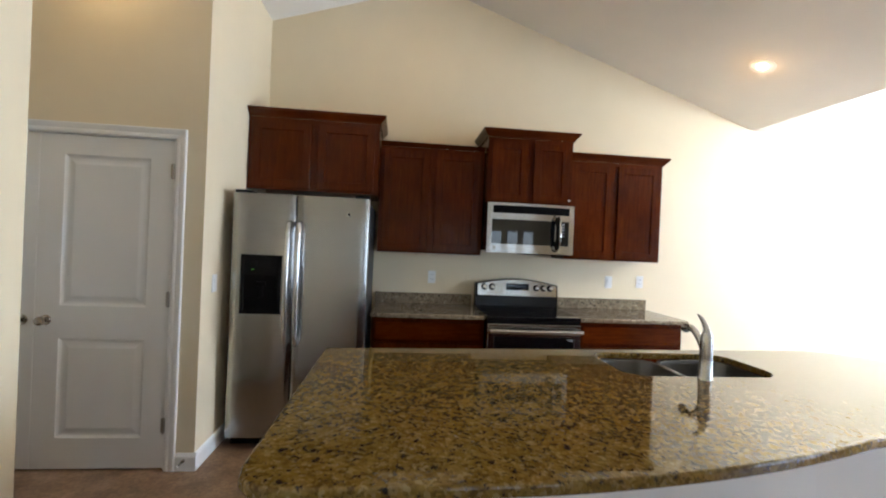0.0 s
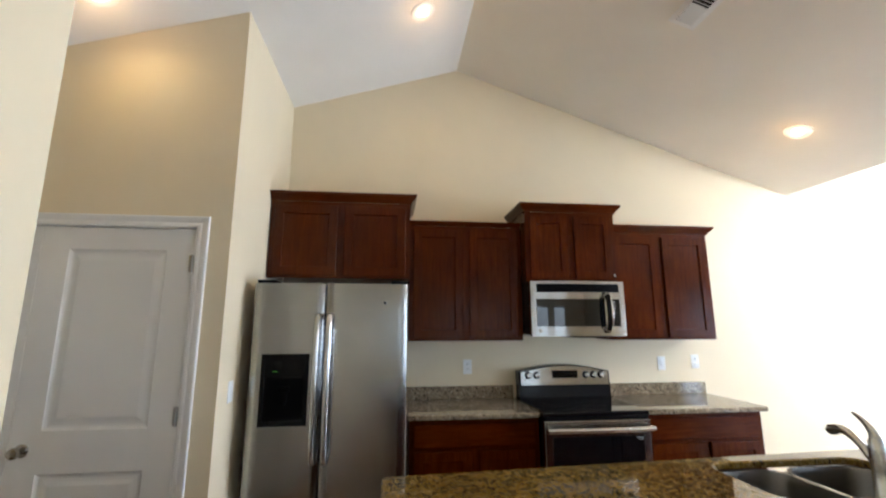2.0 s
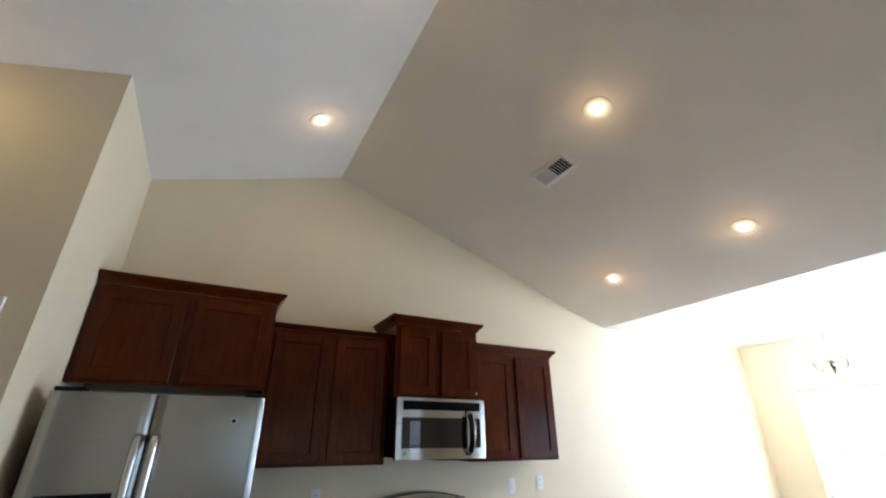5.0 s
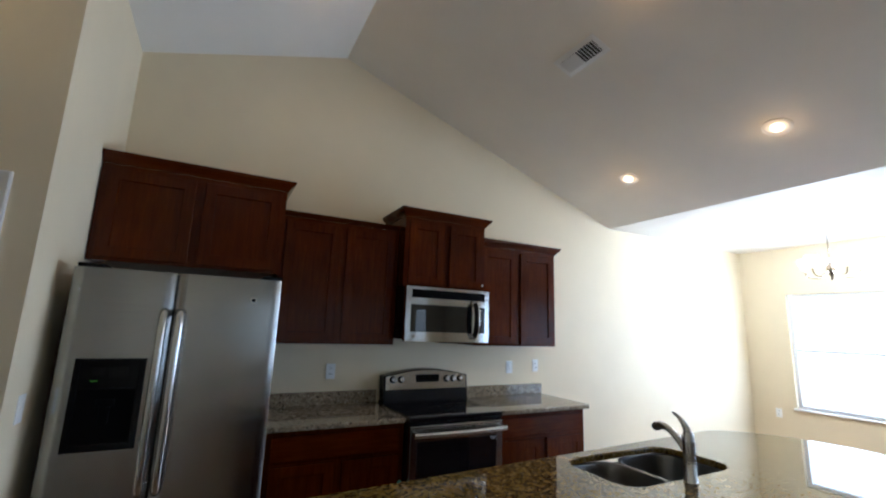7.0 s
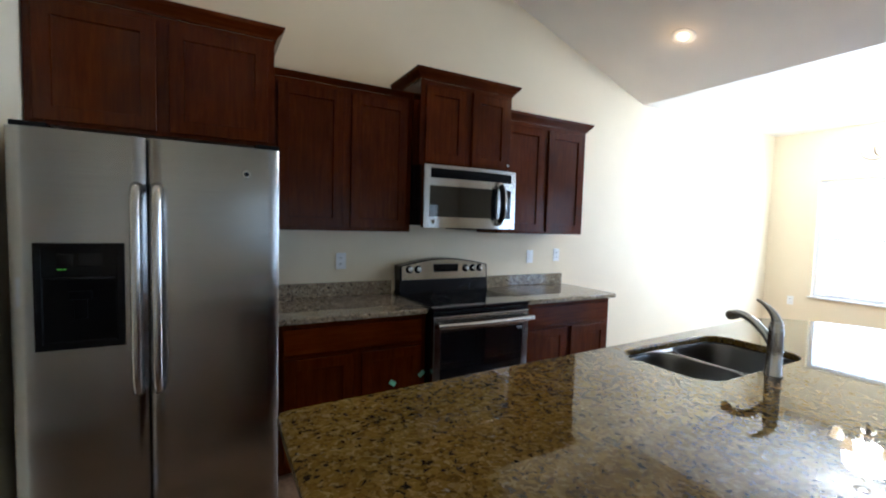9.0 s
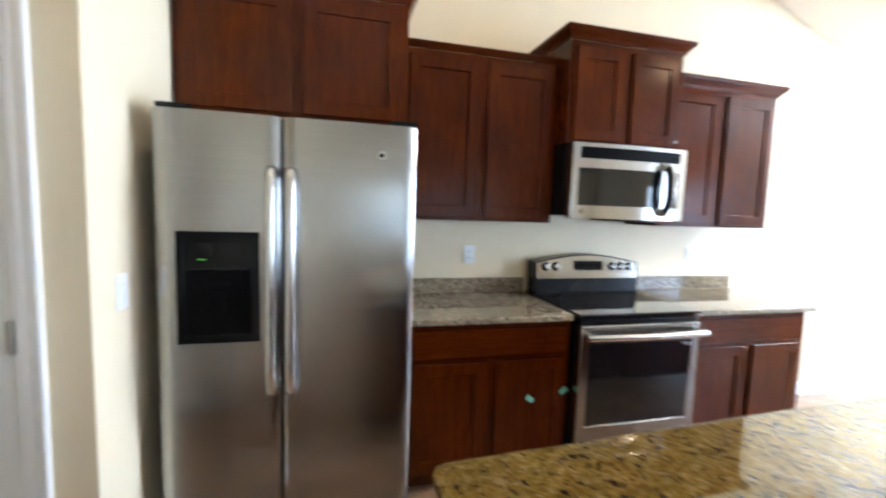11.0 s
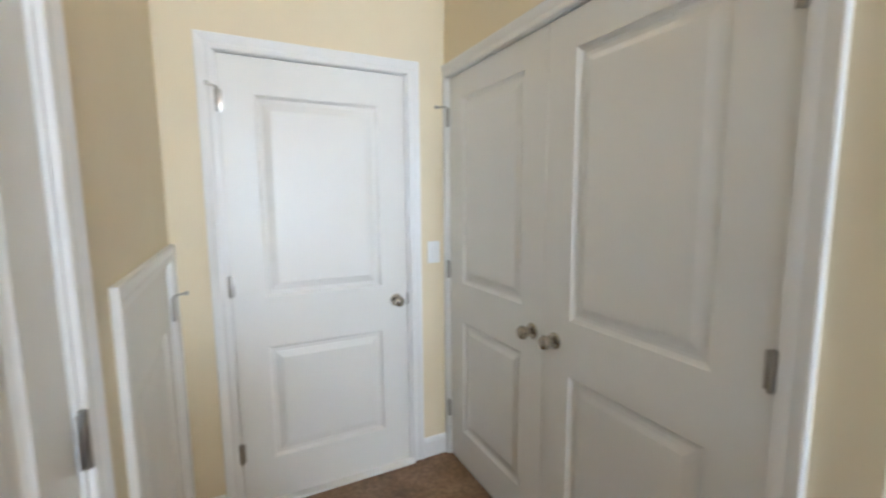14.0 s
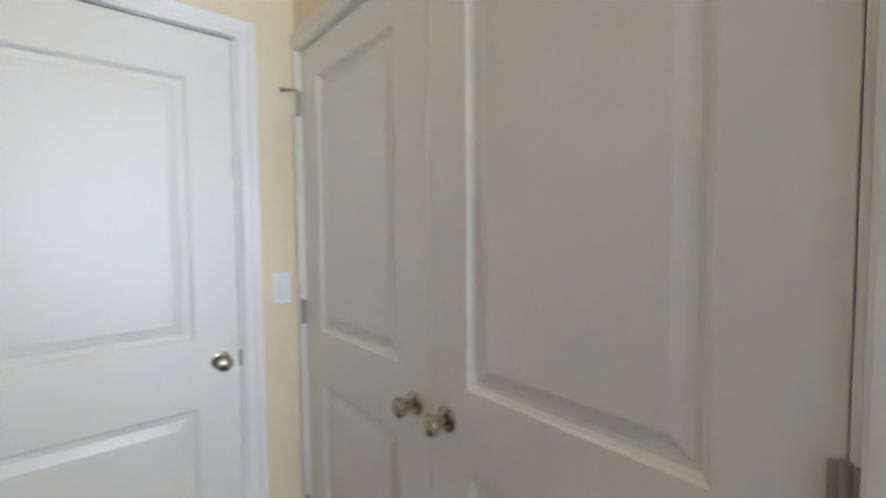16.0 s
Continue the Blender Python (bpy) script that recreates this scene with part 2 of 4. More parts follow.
def tube(points, radius, seg=14, flat=1.0):
    """A round bar along points; radius a number or one a point; flat squeezes it across."""
    pts = [Vector(p) for p in points]
    rad = [radius] * len(pts) if isinstance(radius, (int, float)) else radius
    bm, rings, up = bmesh.new(), [], None
    for i, p in enumerate(pts):
        d = (pts[min(i + 1, len(pts) - 1)] - pts[max(i - 1, 0)]).normalized()
        if up is None:
            up = Vector((1, 0, 0)) if abs(d.x) < 0.8 else Vector((0, 0, 1))
        side = d.cross(up).normalized()
        up = side.cross(d).normalized()
        rings.append([bm.verts.new(p + rad[i] * (math.cos(2 * math.pi * k / seg) * up * flat + math.sin(2 * math.pi * k / seg) * side)) for k in range(seg)])
    for a, b in zip(rings, rings[1:]):
        for k in range(seg):
            bm.faces.new((a[k], a[(k + 1) % seg], b[(k + 1) % seg], b[k]))
    bm.faces.new(list(reversed(rings[0])))
    bm.faces.new(rings[-1])
    bmesh.ops.recalc_face_normals(bm, faces=bm.faces[:])
    return bm


def arc_points(pts, n=8):
    """A smooth run through the given points."""
    p = [Vector(q) for q in pts]
    p = [2 * p[0] - p[1]] + p + [2 * p[-1] - p[-2]]
    out = []
    for i in range(1, len(p) - 2):
        for k in range(n):
            t = k / n
            out.append(0.5 * (2 * p[i] + (p[i + 1] - p[i - 1]) * t + (2 * p[i - 1] - 5 * p[i] + 4 * p[i + 1] - p[i + 2]) * t**2 + (3 * p[i] - p[i - 1] - 3 * p[i + 1] + p[i + 2]) * t**3))
    return out + [p[-2]]


def obj(name, bm, material, smooth=False):
    me = bpy.data.meshes.new(name)
    bm.to_mesh(me)
    bm.free()
    for m in material if isinstance(material, (list, tuple)) else (material,):
        me.materials.append(m)
    if smooth:
        # broad faces stay plane; only eased edges and turned or bowed shapes are shaded round
        me.set_sharp_from_angle(angle=radians(38))
        me.polygons.foreach_set("use_smooth", [smooth == "bowed" or f.area < 0.003 for f in me.polygons])
    return new(name, me)


def part(name, bm, material, parent, label="", smooth=True):
    ob = obj(name, bm, material, smooth)
    ob.parent = parent
    return tagged(ob, label)


def thing(name, m, label, category, group="", kind=""):
    ob = new(name)
    ob.empty_display_size = 0.1
    ob.matrix_basis = m
    return tagged(ob, label, category, group, kind)


def structure(name, bm, material, label, category, smooth=False):
    return tagged(obj(name, bm, material, smooth), label, category, "", "structure")


def frame_sweep(path, profile, closed=False):
    """A mitred moulding in the plane y = 0: path of (x, z), profile of (outward, forward); forward is -y, outward lies left of the way."""
    n, bm, rings = len(path), bmesh.new(), []
    for i in range(n):
        a, b, c = Vector(path[i - 1]), Vector(path[i]), Vector(path[(i + 1) % n])
        d0, d1 = (b - a).normalized(), (c - b).normalized()
        if not closed and i == 0:
            d0 = d1
        if not closed and i == n - 1:
            d1 = d0
        n0, n1 = Vector((-d0.y, d0.x)), Vector((-d1.y, d1.x))
        mit = (n0 + n1).normalized()
        mit /= max(mit.dot(n0), 0.2)
        rings.append([bm.verts.new((b.x + mit.x * u, -f, b.y + mit.y * u)) for u, f in profile])
    k = len(profile)
    for i in range(n if closed else n - 1):
        r, s = rings[i], rings[(i + 1) % n]
        for j in range(k):
            bm.faces.new((r[j], r[(j + 1) % k], s[(j + 1) % k], s[j]))
    if not closed:
        bm.faces.new(rings[0])
        bm.faces.new(list(reversed(rings[-1])))
    bmesh.ops.recalc_face_normals(bm, faces=bm.faces[:])
    return bm


def rect_frame(outer, inner, y0, y1, ease=0.004):
    """One flat frame with an opening: rectangles of (x0, x1, z0, z1), from y0 (front) to y1, with eased front edges."""
    bm = bmesh.new()

    def ring(r, grow, y):
        x0, x1, z0, z1 = r[0] - grow, r[1] + grow, r[2] - grow, r[3] + grow
        return [bm.verts.new(c) for c in ((x0, y, z0), (x1, y, z0), (x1, y, z1), (x0, y, z1))]

    loop = [ring(outer, -ease, y0), ring(outer, 0, y0 + ease), ring(outer, 0, y1), ring(inner, 0, y1), ring(inner, 0, y0 + ease), ring(inner, ease, y0)]
    for a, b in zip(loop, loop[1:] + loop[:1]):
        for j in range(4):
            bm.faces.new((a[j], a[(j + 1) % 4], b[(j + 1) % 4], b[j]))
    bmesh.ops.recalc_face_normals(bm, faces=bm.faces[:])
    return bm


def panelled(w, z0, z1, thick, panels, profile, edge=0.002):
    """A slab (front face at y = 0, body behind it) whose panels (x0, x1, z0, z1) are sunk by a profile of (inset, depth)."""
    bm = bmesh.new()
    xs = sorted({0.0, w, *(p[0] for p in panels), *(p[1] for p in panels)})
    zs = sorted({z0, z1, *(p[2] for p in panels), *(p[3] for p in panels)})
    for xa, xb in zip(xs, xs[1:]):
        for za, zb in zip(zs, zs[1:]):
            mx, mz = (xa + xb) / 2, (za + zb) / 2
            if any(p[0] < mx < p[1] and p[2] < mz < p[3] for p in panels):
                continue
            bm.faces.new([bm.verts.new(c) for c in ((xa, 0, za), (xb, 0, za), (xb, 0, zb), (xa, 0, zb))])
    for xa, xb, za, zb in panels:
        last = [bm.verts.new(c) for c in ((xa, 0, za), (xb, 0, za), (xb, 0, zb), (xa, 0, zb))]
        for ins, dep in profile:
            ring = [bm.verts.new(c) for c in ((xa + ins, dep, za + ins), (xb - ins, dep, za + ins), (xb - ins, dep, zb - ins), (xa + ins, dep, zb - ins))]
            for j in range(4):
                bm.faces.new((last[j], last[(j + 1) % 4], ring[(j + 1) % 4], ring[j]))
            last = ring
        bm.faces.new(last)
    bmesh.ops.remove_doubles(bm, verts=bm.verts[:], dist=1e-5)
    bmesh.ops.recalc_face_normals(bm, faces=bm.faces[:])
    if bm.faces[0].normal.y > 0:
        bmesh.ops.reverse_faces(bm, faces=bm.faces[:])
    # rounded rim, sides and back
    e = edge
    rings = [[(0, 0, z0), (w, 0, z0), (w, 0, z1), (0, 0, z1)], [(-e, e, z0 - e), (w + e, e, z0 - e), (w + e, e, z1 + e), (-e, e, z1 + e)],
             [(-e, thick, z0 - e), (w + e, thick, z0 - e), (w + e, thick, z1 + e), (-e, thick, z1 + e)]]
    rings = [[bm.verts.new(c) for c in r] for r in rings]
    for r, s in zip(rings, rings[1:]):
        for j in range(4):
            bm.faces.new((r[j], r[(j + 1) % 4], s[(j + 1) % 4], s[j]))
    bm.faces.new(list(reversed(rings[-1])))
    return bm


def slab_wall(cells, depth):
    """A wall in the plane y = 0 (face towards -y), depth behind it: cells of (x0, x1, (low, low), (high, high))."""
    bm = bmesh.new()
    for x0, x1, lo, hi in cells:
        bm.faces.new([bm.verts.new(c) for c in ((x0, 0, lo[0]), (x1, 0, lo[1]), (x1, 0, hi[1]), (x0, 0, hi[0]))])
    bmesh.ops.remove_doubles(bm, verts=bm.verts[:], dist=1e-5)
    ext = bmesh.ops.extrude_face_region(bm, geom=bm.faces[:])
    bmesh.ops.translate(bm, vec=(0, depth, 0), verts=[g for g in ext["geom"] if isinstance(g, bmesh.types.BMVert)])
    bmesh.ops.recalc_face_normals(bm, faces=bm.faces[:])
    return bm


def wall_cells(xa, xb, top, openings, breaks=()):
    """Cells of a wall from xa to xb under the height top(x), round openings (x0, x1, z0, z1)."""
    xs = sorted({xa, xb, *breaks, *(o[0] for o in openings), *(o[1] for o in openings)})
    out = []
    for a, b in zip(xs, xs[1:]):
        hit = [o for o in openings if o[0] <= (a + b) / 2 <= o[1]]
        hi = (top(a + 1e-6), top(b - 1e-6))
        if not hit:
            out.append((a, b, (0, 0), hi))
            continue
        _, _, z0, z1 = hit[0]
        if z0 > 0:
            out.append((a, b, (0, 0), (z0, z0)))
        out.append((a, b, (z1, z1), hi))
    return out


# ---------------------------------------------------------------- setting
floor_bm = box(-2.2, X_NOOK + 0.2, Y_ROOM - 0.2, 0.2, -0.1, 0.0)
structure("floor", floor_bm, FLOOR, "brown stone-look vinyl floor with a soft sheen", "floor")
structure("ground", box(-60, 80, -80, 60, -0.32, -0.2), GRASS, "sunlit lawn around the house", "ground")

T = 0.12
structure("wall_north", moved(slab_wall(wall_cells(-2.1, X_NOOK + T, roof, [], (RIDGE_X, EAVE_X)), T), pose(0, 0, 0)), WALL, "cream painted gable wall behind the kitchen cabinets", "wall")

# closet side wall beside the fridge, closet front wall with its wide opening
CL0, CL1 = -1.80, -0.25
stub = slab_wall([(0, -Y_CLOSET - 0.12, (0, 0), (roof(X_STUB), roof(X_STUB)))], T)
structure("wall_stub", moved(stub, pose(X_STUB, 0, 0, 0, 0, 0) @ Matrix.Rotation(radians(-90), 4, "Z") @ pose(0, -T, 0)), WALL, "cream painted side wall of the closet beside the fridge", "wall")
closet = slab_wall(wall_cells(X_HALL, X_STUB, roof, [(CL0, CL1, 0, 2.045)]), T)
structure("wall_closet", moved(closet, pose(0, Y_CLOSET, 0)), WALL, "cream painted closet wall round the double doors", "wall")
# hall end wall (faces +x) with the entry door, hall south wall (faces +y) with two doors
GD0, GD1 = -2.225, -1.371
end = slab_wall(wall_cells(-2.62, -Y_CLOSET * -1, lambda x: roof(X_HALL), [(GD0, GD1, 0, 2.045)]), T)
structure("wall_hall_end", moved(end, pose(X_HALL, 0, 0, 0, 0, 90)), WALL, "cream painted end wall of the side hall", "wall")
ND0, ND1, SD0, SD1, SDZ = -0.635, -0.175, -1.765, -0.92, 1.20
south = slab_wall(wall_cells(-X_CORNER, -X_HALL, lambda x: roof(-x), [(-ND1, -ND0, 0, 2.045), (-SD1, -SD0, 0, SDZ)]), T)
structure("wall_hall_south", moved(south, pose(0, Y_SOUTH, 0, 0, 0, 180)), WALL, "cream painted south wall of the side hall", "wall")
west = slab_wall([(Y_ROOM, Y_SOUTH - T, (0, 0), (roof(X_CORNER), roof(X_CORNER)))], T)
structure("wall_west", moved(west, pose(X_CORNER, 0, 0, 0, 0, 90)), WALL, "cream painted wall of the living room", "wall")

# dining nook wall with its window (faces -x) and the living room wall with its windows (faces +y)
NW = [(-2.45, -0.52, 0.66, 2.12)]
nook = slab_wall(wall_cells(0.0, -Y_ROOM, lambda x: EAVE_Z, [(-NW[0][1], -NW[0][0], NW[0][2], NW[0][3]), (4.4, 5.95, 0.05, 2.12)]), 0.14)
structure("wall_east", moved(nook, pose(X_NOOK, 0, 0, 0, 0, -90)), WALL, "cream painted dining wall with a bright window", "wall")
SW = [(2.2, 3.1, 0.6, 2.1), (3.5, 4.4, 0.6, 2.1), (4.8, 5.7, 0.6, 2.1)]
room = slab_wall(wall_cells(-X_NOOK, -X_CORNER + T, lambda x: roof(-x), [(-b, -a, c, d) for a, b, c, d in SW], (-EAVE_X, -RIDGE_X)), 0.14)
structure("wall_south", moved(room, pose(0, Y_ROOM, 0, 0, 0, 180)), WALL, "cream painted living room wall with windows", "wall")

# ceiling: two slopes to a ridge and the level part over the dining nook
cb = bmesh.new()
xs = [-2.2, RIDGE_X, EAVE_X, X_NOOK + 0.2]
rows_c = [[cb.verts.new((x, y, roof(x) + up)) for x in xs] for y, up in ((Y_ROOM - 0.2, 0), (0.2, 0), (0.2, 0.12), (Y_ROOM - 0.2, 0.12))]
for i in range(4):
    a, b = rows_c[i], rows_c[(i + 1) % 4]
    for k in range(3):
        cb.faces.new((a[k], a[k + 1], b[k + 1], b[k]))
cb.faces.new([r[0] for r in rows_c])
cb.faces.new([r[3] for r in reversed(rows_c)])
bmesh.ops.recalc_face_normals(cb, faces=cb.faces[:])
structure("ceiling", cb, CEIL, "white vaulted ceiling sloping from a ridge", "ceiling")

# baseboards
BB = [(0.0, 0.0), (0.0, 0.014), (0.085, 0.014), (0.098, 0.010), (0.108, 0.004), (0.11, 0.0)]


def baseboard(x0, x1, m):
    """A moulded board on a wall that faces -y in its own frame."""
    bm = bmesh.new()
    ends = [[bm.verts.new((x, -f, z + 0.001)) for z, f in BB] for x in (x0, x1)]
    for j in range(len(BB)):
        k = (j + 1) % len(BB)
        bm.faces.new((ends[0][j], ends[0][k], ends[1][k], ends[1][j]))
    bm.faces.new(ends[0])
    bm.faces.new(list(reversed(ends[1])))
    bmesh.ops.recalc_face_normals(bm, faces=bm.faces[:])
    return structure("baseboard", moved(bm, m), TRIM, "white moulded baseboard along the wall", "baseboard", True)


M_END, M_SOUTH, M_EAST, M_STUB = pose(X_HALL, 0, 0, 0, 0, 90), pose(0, Y_SOUTH, 0, 0, 0, 180), pose(X_NOOK, 0, 0, 0, 0, -90), pose(X_STUB, 0, 0, 0, 0, 90)
CW = 0.062
baseboard(-1.02, -0.03, M_STUB)
baseboard(Y_CLOSET, -1.02, M_STUB)
baseboard(CL1 + CW, X_STUB + 0.014, pose(0, Y_CLOSET, 0))
baseboard(GD1 + CW, Y_CLOSET, M_END)
baseboard(Y_SOUTH, GD0 - CW, M_END)
baseboard(-ND0 + CW, -SD1 - 0.05, M_SOUTH)
baseboard(-X_CORNER - 0.014, -ND1 - CW, M_SOUTH)
baseboard(Y_ROOM, Y_SOUTH, pose(X_CORNER, 0, 0, 0, 0, 90))
baseboard(3.60, X_NOOK, pose(0, 0, 0))
baseboard(0, 4.35, M_EAST)

# ---------------------------------------------------------------- doors
CASING = [(0.0, -0.002), (0.0, 0.010), (0.006, 0.013), (0.018, 0.013), (0.026, 0.010), (0.044, 0.016), (0.056, 0.019), (CW, 0.017), (CW, -0.002)]
MOULD = [(0.004, 0.005), (0.014, 0.012), (0.024, 0.0135), (0.038, 0.011), (0.056, 0.0045), (0.061, 0.004)]


def knob(parent, x, z, y=0.0):
    """A round passage knob with its rosette, standing out to -y."""
    turned = lathe([(0, 0), (0.031, 0), (0.032, 0.004), (0.028, 0.009), (0.012, 0.012), (0.011, 0.026), (0.016, 0.031), (0.0255, 0.040), (0.0275, 0.050), (0.024, 0.060), (0.013, 0.066), (0, 0.067)], 26)
    return part("knob", moved(turned, pose(x, y, z, 90)), NICKEL, parent, "satin nickel knob", True)


def hinge(parent, x, z, stop=0):
    """A butt hinge; stop: -1 or 1 puts a pin stop on it that points that way."""
    pieces = [box(x - 0.016, x + 0.016, -0.0035, 0.001, z - 0.044, z + 0.044, 0.001), tube([(x, -0.006, z - 0.048), (x, -0.006, z + 0.048)], 0.0065, 10)]
    if stop:
        pieces += [tube([(x, -0.008, z + 0.052), (x + stop * 0.02, -0.03, z + 0.054), (x + stop * 0.034, -0.045, z + 0.054)], 0.004, 8), lathe([(0, 0), (0.009, 0), (0.009, 0.01), (0, 0.011)], 12)]
        pieces[-1] = moved(pieces[-1], pose(x + stop * 0.034, -0.045, z + 0.054, 90, 0, 0))
    return part("hinge", join(*pieces), BRASSY, parent, "nickel butt hinge", True)


def door_set(name, m, w, leaves, zs, label, top=2.032, stops=(), knob_side=1, knob_z=0.91, hinges=(0.28, 1.055, 1.838), knob_in=0.062, mould=None):
    """A framed opening from x = 0 to w in a wall that faces -y: casing, jamb, and panelled leaves of (x0, x1, hinge side)."""
    d = thing(name, m, label, "door", "", "structure")
    part("casing", frame_sweep([(w - 0.004, 0.0), (w - 0.004, top + 0.004), (0.004, top + 0.004), (0.004, 0.0)][::-1], CASING), TRIM, d, "white moulded casing")
    jamb = join(box(0.0, 0.014, 0.0, 0.119, 0.001, top + 0.012), box(w - 0.014, w, 0.0, 0.119, 0.001, top + 0.012), box(0.014, w - 0.014, 0.0, 0.119, top + 0.001, top + 0.012))
    part("jamb", jamb, TRIM, d, "white door jamb", False)
    part("backing", box(0.014, w - 0.014, 0.07, 0.118, 0.004, top), TRIM, d, "white door stop and back face", False)
    for n, (x0, x1, side) in enumerate(leaves):
        lw, st = x1 - x0, 0.135
        leaf = panelled(lw, 0.014, top - 0.004, 0.035, [(st, lw - st, a, b) for a, b in zs], mould or MOULD)
        leaf = part("leaf", moved(leaf, pose(x0, 0.008, 0)), DOORP, d, "white moulded two-panel door leaf")
        hx = x0 - 0.002 if side < 0 else x1 + 0.002
        for k, hz in enumerate(hinges):
            hinge(leaf, hx, hz, (side if n in stops and k == len(hinges) - 1 else 0))
        knob(leaf, (x1 - knob_in) if side < 0 else (x0 + knob_in), knob_z, 0.008)
        if len(leaves) == 1:
            lx = x1 + 0.001 if side < 0 else x0 - 0.001
            part("latch_plate", box(lx - 0.004, lx + 0.008, 0.0, 0.012, knob_z - 0.03, knob_z + 0.03), BRASSY, leaf, "dark latch plate", False)
    return d


RAISED = [(0.005, 0.003), (0.014, 0.012), (0.030, 0.013), (0.036, 0.010), (0.062, 0.002), (0.066, 0.0018)]
ZC = [(0.2, 0.80), (1.0, 1.91)]
cw = CL1 - CL0
door_set("door_1", pose(CL0, Y_CLOSET, 0), cw, [(0.018, cw / 2 - 0.0025, -1), (cw / 2 + 0.0025, cw - 0.018, 1)], ZC, "closed pair of white panelled closet doors with nickel knobs", stops=(0,))
door_set("door_2", M_END @ pose(GD0, 0, 0), GD1 - GD0, [(0.018, GD1 - GD0 - 0.018, -1)], [(0.22, 0.76), (0.99, 1.875)], "closed white panelled entry door with a nickel knob", stops=(0,), mould=RAISED)
d2 = bpy.data.objects["door_2"]
part("threshold", box(0.002, GD1 - GD0 - 0.002, -0.035, 0.06, 0.001, 0.016, 0.004), TRIM, d2, "pale metal threshold")
door_set("door_3", M_SOUTH @ pose(-ND1, 0, 0), ND1 - ND0, [(0.018, ND1 - ND0 - 0.018, 1)], ZC, "closed narrow white panelled door in the side hall")
door_set("door_4", M_SOUTH @ pose(-SD1, 0, 0), SD1 - SD0, [(0.018, SD1 - SD0 - 0.018, 1)], [(0.13, 0.95)], "closed half-height white access door with a knob", top=SDZ - 0.012, stops=(0,), knob_z=0.45, hinges=(0.13, 1.0), knob_in=0.17)

# ---------------------------------------------------------------- windows


def window(name, m, w, z0, z1, label, cols=2, rails=1):
    """A white window in an opening from x = 0 to w of a wall that faces -y, wall depth behind."""
    d = thing(name, m, label, "window", "", "structure")
    f = 0.045
    part("window_frame", join(box(0, f, 0.05, 0.11, z0, z1, 0.003), box(w - f, w, 0.05, 0.11, z0, z1, 0.003), box(f, w - f, 0.05, 0.11, z1 - f, z1, 0.003), box(f, w - f, 0.05, 0.11, z0, z0 + f, 0.003)), TRIM, d, "white vinyl frame")
    if z0 > 0.3:
        part("window_sill", box(-0.03, w + 0.03, -0.03, 0.05, z0 - 0.022, z0, 0.004), TRIM, d, "white painted sill")
    cell = (w - 2 * f) / cols
    for k in range(1, cols):
        part("mullion", box(f + k * cell - 0.025, f + k * cell + 0.025, 0.055, 0.105, z0 + f, z1 - f, 0.003), TRIM, d, "white mullion")
    for k in range(rails):
        zr = z0 + (z1 - z0) * (k + 1) / (rails + 1)
        part("meeting_rail", box(f, w - f, 0.06, 0.1, zr - 0.02, zr + 0.02, 0.003), TRIM, d, "white meeting rail")
    for k in range(cols):
        pane = part("pane", box(f + k * cell + 0.004, f + (k + 1) * cell - 0.004, 0.078, 0.082, z0 + f, z1 - f), GLASS, d, "clear glass pane", False)
        pane.visible_shadow = False
    return d


window("window_1", M_EAST @ pose(-NW[0][1], 0, 0), NW[0][1] - NW[0][0], NW[0][2], NW[0][3], "overexposed white dining window in daylight", 2)
window("window_2", M_EAST @ pose(4.4, 0, 0), 1.55, 0.05, 2.12, "bright glazed patio door", 2, 0)
for n, (a, b, z0, z1) in enumerate(SW):
    window("window_%d" % (n + 3), pose(0, Y_ROOM, 0, 0, 0, 180) @ pose(-b, 0, 0), b - a, z0, z1, "bright living room window with white frame", 1, 1)
E_IN, S_IN = Matrix.Rotation(radians(90), 4, "Y"), Matrix.Rotation(radians(90), 4, "X")
window_light(Matrix.Translation((X_NOOK + 0.135, (NW[0][0] + NW[0][1]) / 2, (NW[0][2] + NW[0][3]) / 2)) @ E_IN, NW[0][3] - NW[0][2], NW[0][1] - NW[0][0], P_NOOK)
window_light(Matrix.Translation((X_NOOK + 0.135, -5.175, 1.08)) @ E_IN, 2.0, 1.5, P_PATIO, (0.80, 0.90, 1.0))
for a, b, z0, z1 in SW:
    window_light(Matrix.Translation(((a + b) / 2, Y_ROOM - 0.135, (z0 + z1) / 2)) @ S_IN, b - a - 0.05, z1 - z0 - 0.05, P_ROOM * (b - a) * (z1 - z0) / 1.4)

# ---------------------------------------------------------------- kitchen cabinets
CROWN = [(0.0, 0.0), (0.010, 0.0), (0.014, 0.012), (0.030, 0.030), (0.044, 0.044), (0.048, 0.056), (0.048, 0.064), (0.0, 0.064)]
SHAKER = [(0.002, 0.0005), (0.005, 0.008), (0.007, 0.009)]


